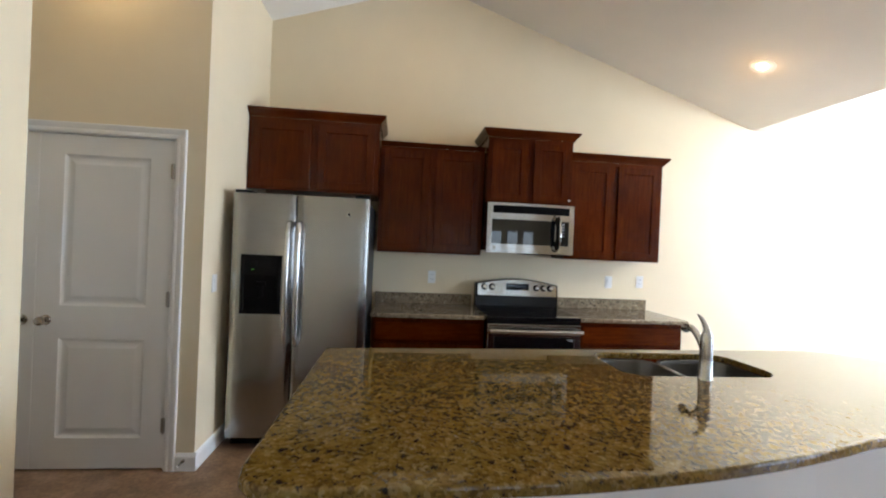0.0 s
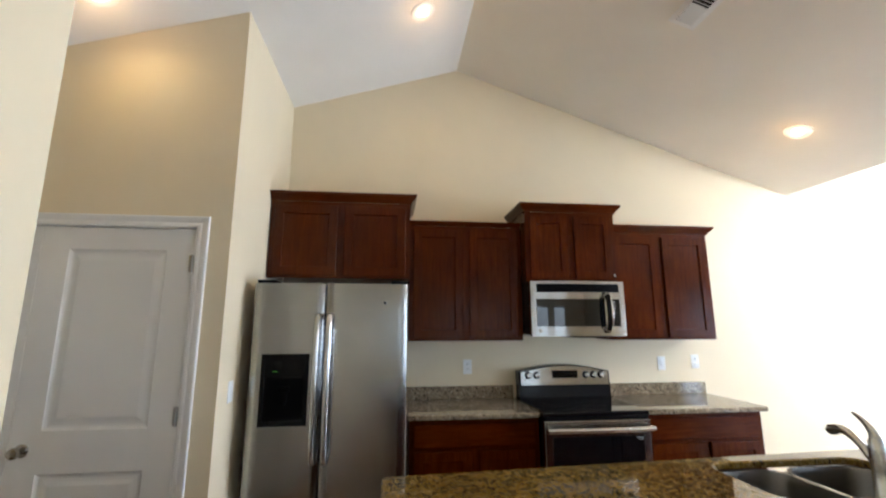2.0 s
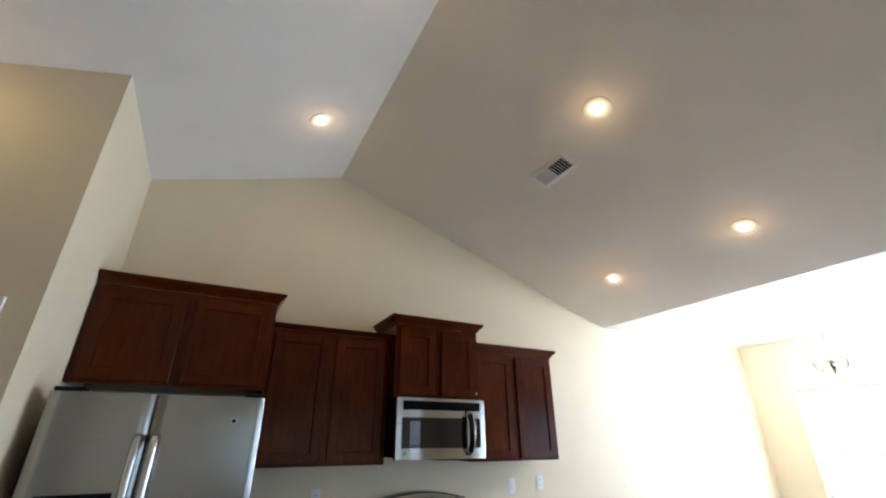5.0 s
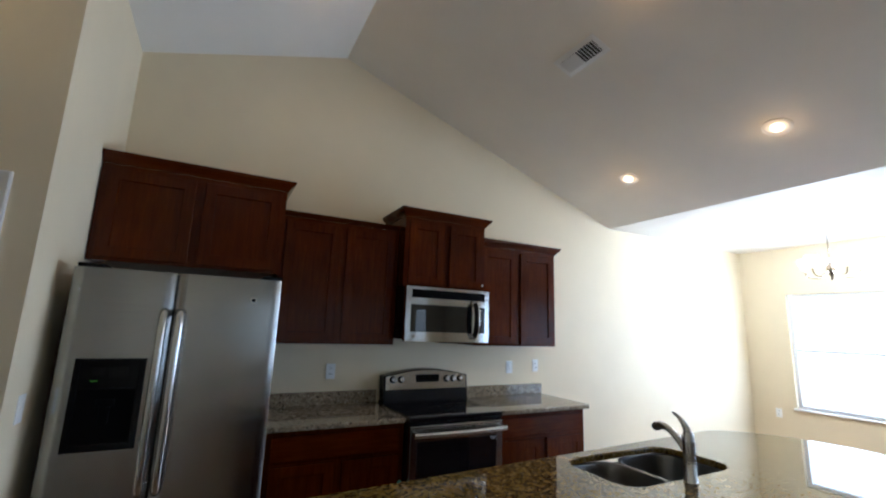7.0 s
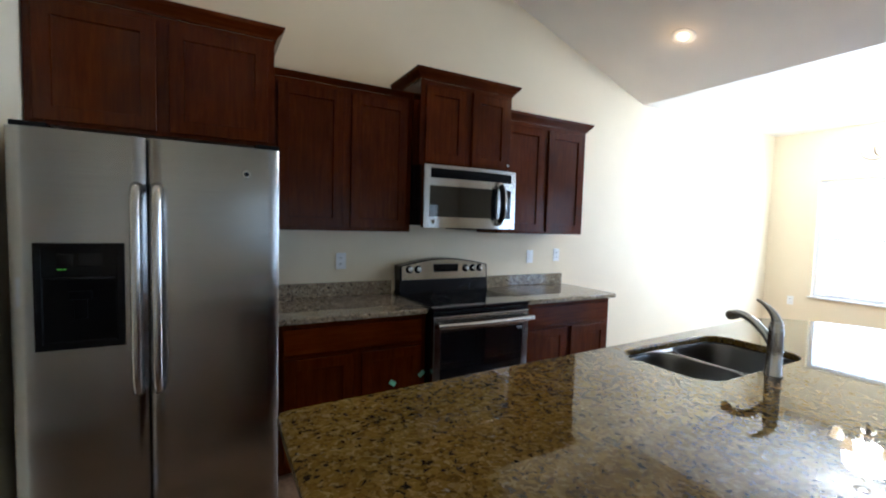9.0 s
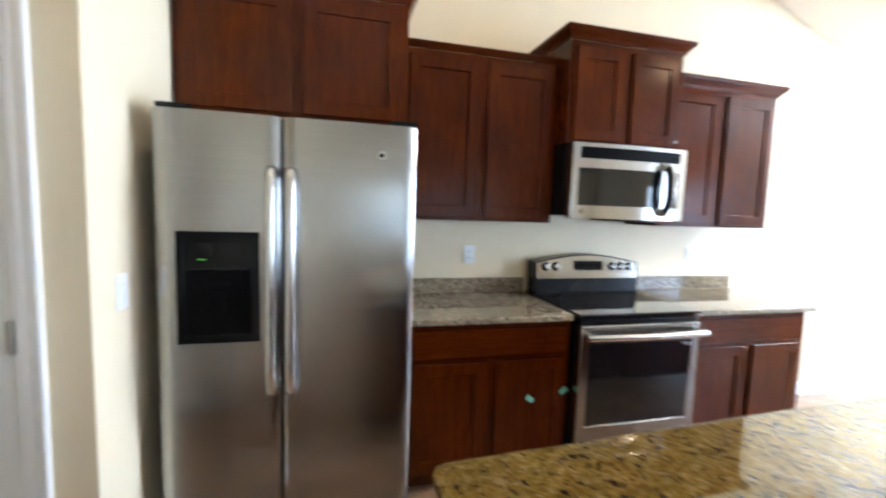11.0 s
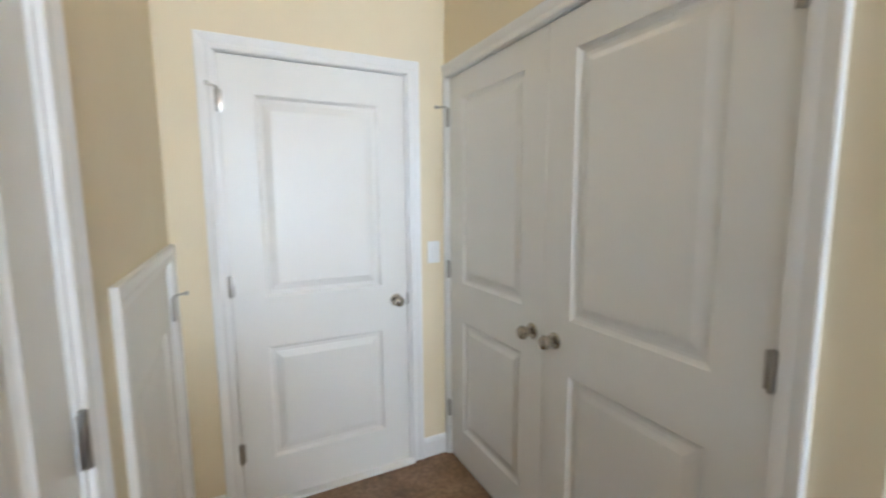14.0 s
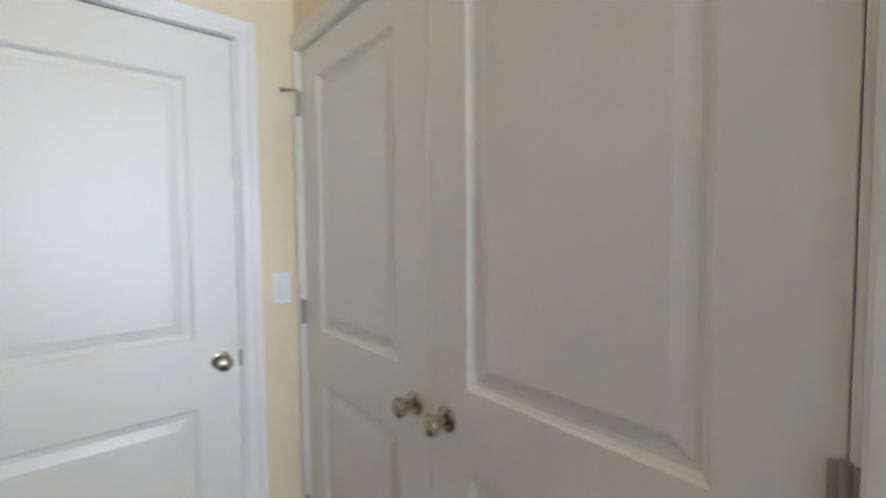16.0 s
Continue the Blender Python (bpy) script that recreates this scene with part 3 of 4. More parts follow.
def crown(x0, x1, y, z, left, right, size=1.0):
    """A crown moulding round the top of a wall cabinet: front and the open sides."""
    path = ([(x0, -0.004)] if left else []) + [(x0, y), (x1, y)] + ([(x1, -0.004)] if right else [])
    bm, rings = bmesh.new(), []
    for i, (px, py) in enumerate(path):
        b = Vector((px, py))
        d0 = (b - Vector(path[i - 1])).normalized() if i else None
        d1 = (Vector(path[i + 1]) - b).normalized() if i + 1 < len(path) else None
        n0 = Vector((d0.y, -d0.x)) if d0 else Vector((d1.y, -d1.x))
        n1 = Vector((d1.y, -d1.x)) if d1 else n0
        mit = (n0 + n1).normalized()
        mit /= max(mit.dot(n0), 0.3)
        rings.append([bm.verts.new((px + mit.x * u * size, py + mit.y * u * size, z + h * size)) for u, h in CROWN])
    k = len(CROWN)
    for r, s in zip(rings, rings[1:]):
        for j in range(k):
            bm.faces.new((r[j], r[(j + 1) % k], s[(j + 1) % k], s[j]))
    bm.faces.new(rings[0])
    bm.faces.new(list(reversed(rings[-1])))
    bmesh.ops.recalc_face_normals(bm, faces=bm.faces[:])
    return bm


def cabinet(name, x0, w, depth, z0, z1, label, sides=(False, False), doors=2, drawer=0.0, kick=0.0, crown_size=1.0, gap=0.035):
    """A face-frame cabinet against the wall y = 0; overlay doors stand 19 mm proud of the frame."""
    c = thing(name, pose(x0, 0, 0), label, "cabinet", "kitchen cabinets")
    yf = -depth + 0.02
    part("body", join(box(0.0, w, yf, -0.003, z0 + kick, z1, 0.0015), *([box(0.002, w - 0.002, yf + 0.07, -0.004, 0.002, kick)] if kick else [])), WOOD_V, c, "dark cherry carcass and face frame", False)
    zt = z1 - gap
    zb = z0 + kick + 0.02
    if drawer:
        dz = zt - drawer
        part("drawer_front", moved(panelled(w - 2 * gap, dz, zt, 0.019, [], SHAKER, 0.002), pose(gap, -depth, 0)), WOOD_H, c, "cherry drawer front")
        zt = dz - 0.03
    dw = (w - 2 * gap - 0.055 * (doors - 1)) / doors
    for k in range(doors):
        xa = gap + k * (dw + 0.055)
        leaf = panelled(dw, zb, zt, 0.019, [(0.058, dw - 0.058, zb + 0.058, zt - 0.058)], SHAKER, 0.002)
        part("door", moved(leaf, pose(xa, -depth, 0)), WOOD_V, c, "cherry door with a sunk flat panel")
    if crown_size:
        part("crown", crown(0.0, w, yf, z1, sides[0], sides[1], crown_size), WOOD_H, c, "cherry crown moulding")
    return c


A0 = X_STUB + 0.004
cabinet("wall_cabinet", A0, 0.932 - A0, 0.50, 1.84, 2.405, "dark cherry wall cabinet over the stainless fridge", (False, True))
cabinet("wall_cabinet", 0.936, 0.890, 0.325, 1.39, 2.285, "dark cherry wall cabinet with two panelled doors", (False, False), crown_size=0.55)
c3 = cabinet("wall_cabinet", 1.83, 0.735, 0.45, 1.838, 2.39, "raised dark cherry cabinet above the microwave", (True, True))
part("bumper", moved(lathe([(0, 0), (0.009, 0), (0.008, 0.004), (0, 0.005)], 12), pose(0.718, -0.4305, 1.89, 90)), RUBBER, c3, "small pale bumper")
cabinet("wall_cabinet", 2.569, 0.891, 0.325, 1.39, 2.262, "cherry wall cabinet at the end of the run", (False, True))
b1 = cabinet("base_cabinet", 0.936, 0.890, 0.61, 0.0, 0.888, "dark cherry base cabinet between fridge and range", drawer=0.14, kick=0.1, crown_size=0)
cabinet("base_cabinet", 2.605, 0.905, 0.61, 0.0, 0.888, "cherry base cabinet at the end of the run", drawer=0.14, kick=0.1, crown_size=0)
for k, (tx, tz, tr) in enumerate(((1.60, 0.47, 35), (1.795, 0.50, -40))):
    tp = tagged(obj("tape_scrap", moved(box(-0.022, 0.022, -0.0012, 0.0, -0.014, 0.014), pose(tx, -0.6115 if k == 0 else -0.6105, tz, 0, tr, 0)), TAPE), "torn scrap of green painter's tape on a cabinet door", "tape", "tape scraps")


# ---------------------------------------------------------------- worktops
def slab_outline(pts, z0, z1, bev=0.006, holes=()):
    """A stone slab from an outline, with eased edges."""
    bm = bmesh.new()
    f = bm.faces.new([bm.verts.new((x, y, z0)) for x, y in pts])
    ext = bmesh.ops.extrude_face_region(bm, geom=[f])
    bmesh.ops.translate(bm, vec=(0, 0, z1 - z0), verts=[g for g in ext["geom"] if isinstance(g, bmesh.types.BMVert)])
    bmesh.ops.recalc_face_normals(bm, faces=bm.faces[:])
    if bev:
        rim = [e for e in bm.edges if abs(e.verts[0].co.z - e.verts[1].co.z) < 1e-6]
        bmesh.ops.bevel(bm, geom=rim, offset=bev, segments=3, affect="EDGES", profile=0.5)
    return bm


CT0, CT1 = 0.889, 0.921
for x0, x1, lab in ((0.925, 1.826, "pale gold granite worktop between fridge and range"), (2.602, 3.546, "pale gold granite worktop at the end of the run")):
    ct = thing("worktop", pose(x0, 0, 0), lab, "worktop", "wall worktops")
    w = x1 - x0
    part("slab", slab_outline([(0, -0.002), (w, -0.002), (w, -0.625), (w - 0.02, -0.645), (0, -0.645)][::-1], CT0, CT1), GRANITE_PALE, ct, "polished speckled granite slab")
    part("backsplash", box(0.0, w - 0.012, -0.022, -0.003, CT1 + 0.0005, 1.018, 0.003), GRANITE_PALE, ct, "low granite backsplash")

# ---------------------------------------------------------------- fridge
fr = thing("fridge", pose(0, 0, 0), "stainless side-by-side fridge with a black ice dispenser", "fridge")
FY, FZ, FW, FS = -0.91, 1.762, 0.905, 0.405
part("case", join(box(-0.008, FW - 0.006, -0.80, -0.06, 0.012, 1.745, 0.006), box(0.03, 0.87, -0.78, -0.1, 0.0, 0.013)), CASE, fr, "dark grey enamelled case")


def fridge_door(x0, x1):
    """A softly bowed door slab with rounded upright edges."""
    bm, n, rows_f = bmesh.new(), 18, []
    prof = []
    for k in range(n + 1):
        t = k / n
        x = x0 + (x1 - x0) * t
        e = min(t, 1 - t) * (x1 - x0)
        r = 0.018
        y = FY + 0.006 * (2 * t - 1) ** 2 + (r - math.sqrt(max(r * r - (r - e) ** 2, 0)) if e < r else 0)
        prof.append((x, y))
    ring = prof + [(x1, -0.806), (x0, -0.806)]
    f = bm.faces.new([bm.verts.new((x, y, 0.085)) for x, y in ring])
    ext = bmesh.ops.extrude_face_region(bm, geom=[f])
    bmesh.ops.translate(bm, vec=(0, 0, FZ - 0.085), verts=[g for g in ext["geom"] if isinstance(g, bmesh.types.BMVert)])
    bmesh.ops.recalc_face_normals(bm, faces=bm.faces[:])
    return bm


DX0, DX1, DZ0, DZ1 = 0.057, 0.329, 0.936, 1.342
fl = part("freezer_door", fridge_door(-0.014, FS - 0.003), STEEL_H, fr, "brushed stainless freezer door", "bowed")
fd = part("fridge_door", fridge_door(FS + 0.003, FW), STEEL_H, fr, "brushed stainless fridge door", "bowed")
ring = frame_sweep([(DX0, DZ0), (DX1, DZ0), (DX1, DZ1), (DX0, DZ1)], [(0.0, -0.012), (0.0, 0.004), (0.005, 0.007), (0.022, 0.007), (0.027, 0.003), (0.027, -0.012)], True)
part("dispenser_frame", moved(ring, pose(0, FY + 0.001, 0)), SMOKE, fl, "glossy smoke-grey dispenser frame")
part("dispenser_recess", box(DX0 + 0.026, DX1 - 0.026, FY - 0.002, FY + 0.012, DZ0 + 0.022, DZ1 - 0.125), DULL, fl, "black dispenser recess", False)
head = part("dispenser_head", box(DX0 + 0.024, DX1 - 0.024, FY - 0.0062, FY + 0.010, DZ1 - 0.128, DZ1 - 0.022, 0.003), SMOKE, fl, "smoke-grey dispenser head")
for xa, xb in ((0.068, 0.118), (0.130, 0.205)):
    part("touch_pad", box(DX0 + xa, DX0 + xb, FY - 0.0074, FY - 0.005, DZ1 - 0.088, DZ1 - 0.040, 0.0015), BLACK, head, "black touch pad")
part("indicator", join(*[box(DX0 + 0.070 + 0.009 * k, DX0 + 0.076 + 0.009 * k, FY - 0.0072, FY - 0.006, DZ1 - 0.101, DZ1 - 0.098) for k in range(3)]), LED, head, "small green indicator lights", False)
part("dispenser_lip", box(DX0 + 0.030, DX1 - 0.030, FY - 0.010, FY + 0.006, DZ1 - 0.140, DZ1 - 0.127, 0.003), BLACK, fl, "black lip over the recess")
part("dispenser_paddle", join(box(DX0 + 0.100, DX0 + 0.172, FY - 0.012, FY, DZ1 - 0.215, DZ1 - 0.182, 0.006), box(DX0 + 0.116, DX0 + 0.156, FY - 0.008, FY, DZ1 - 0.29, DZ1 - 0.212, 0.003)), DULL, fl, "black dispenser paddle")
part("drip_tray", join(box(DX0 + 0.028, DX1 - 0.028, FY - 0.007, FY + 0.004, DZ0 + 0.022, DZ0 + 0.034, 0.002), *[box(DX0 + 0.05 + 0.02 * k, DX0 + 0.058 + 0.02 * k, FY - 0.0082, FY - 0.006, DZ0 + 0.024, DZ0 + 0.032) for k in range(9)]), BLACK, fl, "black slotted drip tray")
for door, hx in ((fl, 0.372), (fd, 0.440)):
    run = arc_points([(hx, FY - 0.004, 0.735), (hx, FY - 0.035, 0.760), (hx, FY - 0.050, 0.86), (hx, FY - 0.056, 1.15), (hx, FY - 0.050, 1.44), (hx, FY - 0.035, 1.545), (hx, FY - 0.004, 1.568)], 5)
    part("handle", tube(run, 0.0195, 14), STEEL_V, door, "curved stainless bar handle")
bd = part("badge", moved(lathe([(0, 0), (0.0185, 0), (0.0175, 0.003), (0, 0.0038)], 24), pose(0.768, FY + 0.001, 1.645, 90)), STEEL_V, fd, "small round bright badge")
part("emblem", moved(lathe([(0, 0.0034), (0.010, 0.0034), (0.0095, 0.0048), (0, 0.005)], 18), pose(0.768, FY + 0.001, 1.645, 90)), SMOKE, bd, "dark centre")
part("gasket_gap", box(FS - 0.012, FS + 0.012, -0.85, -0.805, 0.085, FZ - 0.004), BLACK, fr, "black gasket between the doors", False)
for x in (0.05, FW - 0.05):
    part("hinge_cover", box(x - 0.052, x + 0.052, -0.898, -0.74, FZ + 0.001, FZ + 0.021, 0.006), BLACK, fr, "black hinge cover")
part("kick_grille", join(*[box(0.01, FW - 0.01, -0.835, -0.79, 0.012 + 0.017 * k, 0.022 + 0.017 * k) for k in range(4)], box(0.01, FW - 0.01, -0.80, -0.785, 0.008, 0.08)), BLACK, fr, "black slotted kick grille", False)

# ---------------------------------------------------------------- range
RX0, RX1 = 1.832, 2.596
RW = RX1 - RX0
rg = thing("range", pose(RX0, 0, 0), "stainless electric range with a black glass cooktop", "range")
part("body", box(0.002, RW - 0.002, -0.635, -0.03, 0.0, 0.895, 0.004), BLACK, rg, "black enamelled body")
part("cooktop", box(-0.001, RW + 0.001, -0.672, -0.025, 0.896, 0.926, 0.007), BLACKGLASS, rg, "glossy black glass cooktop")
# bowed back guard
bg = bmesh.new()
front = [(0.0, 0.935), (RW, 0.935), (RW, 1.135)] + [(RW * (1 - k / 12), 1.135 + 0.052 * math.sin(math.pi * k / 12)) for k in range(1, 12)] + [(0.0, 1.135)]
f = bg.faces.new([bg.verts.new((x, -0.149 + 0.02 * (z - 0.935) / 0.2, z)) for x, z in front])
ext = bmesh.ops.extrude_face_region(bg, geom=[f])
bmesh.ops.translate(bg, vec=(0, 0.10, 0), verts=[g for g in ext["geom"] if isinstance(g, bmesh.types.BMVert)])
bmesh.ops.recalc_face_normals(bg, faces=bg.faces[:])
part("back_guard", join(bg, box(0.0, RW, -0.152, -0.025, 0.92, 0.94)), BLACK, rg, "glossy black bowed back guard")
pl = bmesh.new()
front = [(0.014, 1.032), (RW - 0.014, 1.032), (RW - 0.014, 1.130)] + [(RW - 0.014 - (RW - 0.028) * k / 12, 1.130 + 0.049 * math.sin(math.pi * k / 12)) for k in range(1, 12)] + [(0.014, 1.130)]
f = pl.faces.new([pl.verts.new((x, -0.156 + 0.02 * (z - 0.935) / 0.2, z)) for x, z in front])
ext = bmesh.ops.extrude_face_region(pl, geom=[f])
bmesh.ops.translate(pl, vec=(0, 0.006, 0), verts=[g for g in ext["geom"] if isinstance(g, bmesh.types.BMVert)])
bmesh.ops.recalc_face_normals(pl, faces=pl.faces[:])
cp = part("control_panel", pl, STEEL_M, rg, "brushed stainless control panel")
part("display", box(0.275, 0.49, -0.1425, -0.132, 1.083, 1.145, 0.002), BLACKGLASS, cp, "dark oven display")
for kx in (0.075, 0.145, 0.56, 0.625, 0.69):
    kn = part("knob", moved(join(lathe([(0, 0.004), (0.0205, 0.004), (0.020, 0.026), (0.017, 0.029), (0, 0.029)], 22), box(-0.004, 0.004, -0.019, 0.019, 0.026, 0.034, 0.001)), pose(kx, -0.138, 1.108, 84)), STEEL_V, cp, "round stainless control knob")
    part("skirt", moved(lathe([(0, 0), (0.029, 0), (0.0285, 0.005), (0.022, 0.0075), (0, 0.0075)], 24), pose(kx, -0.138, 1.108, 84)), BLACK, kn, "black knob skirt")
part("trim_strip", box(0.004, RW - 0.004, -0.665, -0.63, 0.872, 0.8955, 0.003), BLACK, rg, "black strip under the cooktop")
od = part("oven_door", rect_frame((0.006, RW - 0.006, 0.225, 0.868), (0.060, RW - 0.060, 0.322, 0.768), -0.682, -0.638), STEEL_H, rg, "stainless oven door frame")
part("oven_window", box(0.056, RW - 0.056, -0.679, -0.645, 0.318, 0.775), BLACKGLASS, od, "dark glass oven window", False)
part("oven_handle", join(tube(arc_points([(0.01, -0.735, 0.822), (RW / 2, -0.752, 0.822), (RW - 0.01, -0.735, 0.822)], 8), 0.0185, 16), *[box(x - 0.014, x + 0.014, -0.735, -0.678, 0.806, 0.838, 0.004) for x in (0.035, RW - 0.035)]), STEEL_V, od, "broad stainless bar handle")
part("print", join(box(RW - 0.115, RW - 0.066, -0.6798, -0.6785, 0.752, 0.756), box(RW - 0.10, RW - 0.066, -0.6798, -0.6785, 0.741, 0.744)), LETTER, od, "tiny unreadable pale print", False)
part("badge", moved(lathe([(0, 0), (0.013, 0), (0.012, 0.003), (0, 0.004)], 20), pose(RW / 2, -0.6815, 0.278, 90)), NICKEL, od, "small round metal badge")
part("drawer_front", box(0.006, RW - 0.006, -0.676, -0.638, 0.065, 0.215, 0.005), STEEL_H, rg, "stainless storage drawer front")

# ---------------------------------------------------------------- microwave
MX0, MX1, MZ0, MZ1, MY = 1.832, 2.567, 1.425, 1.834, -0.52
MW = MX1 - MX0
mw = thing("microwave", pose(MX0, 0, 0), "stainless over-range microwave with a dark glass door", "microwave")
part("case", box(0.002, MW - 0.002, -0.475, -0.004, MZ0 + 0.012, MZ1, 0.003), BLACK, mw, "black case")
part("grease_filter", box(MW * 0.48, MW * 0.83, -0.45, -0.16, MZ0 - 0.012, MZ0 + 0.011, 0.004), BLACK, mw, "black underside filter")


def bowed(x0, x1, z0, z1, y, depth, bow):
    """A plate bowed forward across its width."""
    bm, n = bmesh.new(), 16
    ring = [(x0 + (x1 - x0) * k / n, y - bow * (1 - (2 * (x0 + (x1 - x0) * k / n) / MW - 1) ** 2)) for k in range(n + 1)]
    ring += [(x, yy + depth) for x, yy in reversed(ring)]
    f = bm.faces.new([bm.verts.new((x, yy, z0)) for x, yy in ring])
    ext = bmesh.ops.extrude_face_region(bm, geom=[f])
    bmesh.ops.translate(bm, vec=(0, 0, z1 - z0), verts=[g for g in ext["geom"] if isinstance(g, bmesh.types.BMVert)])
    bmesh.ops.recalc_face_normals(bm, faces=bm.faces[:])
    return bm


part("front_frame", bowed(0.0, MW, MZ0, MZ1, MY + 0.012, 0.04, 0.018), STEEL_M, mw, "bowed brushed stainless front", "bowed")
vent = part("vent_grille", join(*[bowed(0.045, MW - 0.045, MZ1 - 0.082 + 0.0135 * k, MZ1 - 0.073 + 0.0135 * k, MY + 0.008, 0.01, 0.018) for k in range(4)], bowed(0.045, MW - 0.045, MZ1 - 0.084, MZ1 - 0.022, MY + 0.0105, 0.004, 0.018)), DULL, mw, "black slotted vent", "bowed")
part("door_glass", bowed(0.04, MW * 0.775, MZ0 + 0.072, MZ1 - 0.135, MY + 0.008, 0.008, 0.018), DOORGLASS, mw, "dark reflecting door glass", "bowed")
part("keypad", bowed(MW * 0.825, MW - 0.045, MZ0 + 0.072, MZ1 - 0.135, MY + 0.0085, 0.008, 0.018), BLACKGLASS, mw, "dark keypad", "bowed")
part("keypad_print", join(*[bowed(MW * 0.85, MW * 0.85 + 0.03, MZ1 - 0.16 - 0.024 * k, MZ1 - 0.155 - 0.024 * k, MY + 0.0078, 0.002, 0.018) for k in range(5)]), LETTER, mw, "rows of unreadable pale print", False)
hx = MW * 0.785
bow = [(hx, MY - 0.006, MZ0 + 0.038), (hx, MY - 0.045, MZ0 + 0.075), (hx, MY - 0.062, (MZ0 + MZ1) / 2 - 0.03), (hx, MY - 0.045, MZ1 - 0.135), (hx, MY - 0.006, MZ1 - 0.10)]
grip = part("handle", tube(arc_points(bow, 6), 0.021, 14), BLACK, mw, "curved black handle")
part("handle_trim", tube(arc_points([(x + 0.010, y - 0.0155, z) for x, y, z in bow[1:4]], 6), [0.004] + [0.0095] * 11 + [0.004], 10), STEEL_V, grip, "bright stainless strip")
for z in (MZ0 + 0.046, MZ1 - 0.108):
    part("end_cap", moved(lathe([(0, -0.016), (0.021, -0.015), (0.0235, 0.0), (0.021, 0.015), (0, 0.016)], 18), pose(hx, MY - 0.020, z, 40 if z < 1.6 else -40)), STEEL_V, grip, "stainless end cap")
part("badge", moved(lathe([(0, 0), (0.014, 0), (0.013, 0.003), (0, 0.004)], 20), pose(0.065, MY + 0.008, MZ0 + 0.04, 90)), NICKEL, mw, "small round metal badge")

# ---------------------------------------------------------------- wall plates


def plate(name, m, label, rocker=False):
    p = thing(name, m, label, "outlet" if not rocker else "switch", "wall plates")
    part("plate", box(-0.036, 0.036, -0.006, 0.0, -0.058, 0.058, 0.003), PLATE, p, "white cover plate")
    if rocker:
        part("rocker", moved(box(-0.016, 0.016, -0.006, 0.003, -0.033, 0.033, 0.002), pose(0, -0.003, 0, 5)), PLATE, p, "white rocker switch")
    else:
        for z in (-0.021, 0.021):
            part("socket", join(box(-0.017, 0.017, -0.0085, -0.005, z - 0.014, z + 0.014, 0.003)), PLATE, p, "white socket face")
            part("slot", join(box(-0.008, -0.005, -0.0092, -0.008, z - 0.004, z + 0.006), box(0.005, 0.008, -0.0092, -0.008, z - 0.004, z + 0.006)), BLACK, p, "dark socket slots", False)
    return p


plate("wall_outlet", pose(1.436, 0, 1.168), "white double outlet above the worktop")
plate("light_switch", pose(3.152, 0, 1.178), "white rocker switch above the worktop", True)
plate("wall_outlet", pose(3.470, 0, 1.190), "white double outlet beside the switch")
plate("wall_outlet", M_EAST @ pose(0.309, 0, 0.57), "white double outlet low on the dining wall")
plate("light_switch", M_END @ pose(Y_CLOSET - 0.072, 0, 1.146), "white rocker switch between the hall doors", True)
plate("light_switch", pose(X_STUB, -0.985, 1.145, 0, 0, 90), "white rocker switch on the closet side wall", True)

# ---------------------------------------------------------------- ceiling fittings
TL, TR = math.degrees(math.atan(SL)), math.degrees(math.atan(-SR))


def downlight(x, y, power, tilt, hall=False):
    m = pose(x, y, roof(x), 0, -tilt, 0) if x < RIDGE_X else pose(x, y, roof(x), 0, tilt, 0)
    d = thing("downlight", m, "lit round white recessed ceiling light", "ceiling light", "recessed lights")
    part("trim_ring", lathe([(0.041, 0.001), (0.047, 0.0), (0.090, 0.0), (0.089, -0.005), (0.073, -0.009), (0.049, -0.004), (0.041, 0.0)], 36), PLATE, d, "white trim ring")
    part("lens", lathe([(0, -0.001), (0.040, -0.001), (0.039, -0.012), (0.029, -0.022), (0, -0.027)], 30), BULB, d, "glowing warm lamp lens")
    lamp = bpy.data.lights.new("downlight_lamp", "SPOT")
    lamp.spot_size, lamp.spot_blend = radians(176), 0.9
    lamp.energy, lamp.color, lamp.shadow_soft_size = power, (1.0, 0.65, 0.22) if hall else (1.0, 0.66, 0.32), 0.03
    new("downlight_lamp", lamp).matrix_basis = m @ pose(0, 0, -0.05)
    spill = bpy.data.lights.new("lens_spill", "POINT")
    spill.energy, spill.color, spill.shadow_soft_size = 0.75, (1.0, 0.57, 0.24), 0.03
    new("lens_spill", spill).matrix_basis = m @ pose(0, 0, -0.11)
    return d


for x, y in ((0.99, -0.875), (0.995, -2.14), (2.472, -2.11), (3.893, -2.073), (3.905, -0.845)):
    downlight(x, y, P_CAN, TL if x < RIDGE_X else TR)
downlight(-0.72, -1.47, P_HALL, TL, True)

vm = pose(2.632, -1.505, roof(2.632), 0, TR, 0)
cv = thing("ceiling_vent", vm, "white slotted air vent in the sloping ceiling", "vent")
part("frame", frame_sweep([(-0.055, -0.15), (0.055, -0.15), (0.055, 0.15), (-0.055, 0.15)], [(0, -0.002), (0, 0.008), (-0.034, 0.003), (-0.034, -0.002)], True), PLATE, cv, "white vent frame")
cv.children[0].matrix_basis = pose(0, 0, 0, 90)
# Flat near-black plate gives the shade of an unbuilt duct behind the slats.
part("backing", box(-0.055, 0.055, -0.15, 0.15, -0.002, 0.001), DUCT_SHADE, cv, "black plate painting the duct's shade behind the slats", False)
for k in range(12):
    y = -0.1375 + k * 0.025
    tilt = 38 if k < 6 else -38
    part("slat", moved(box(-0.054, 0.054, -0.0130, 0.0130, -0.0007, 0.0007), pose(0, y, -0.006, tilt)), PLATE, cv, "", False)
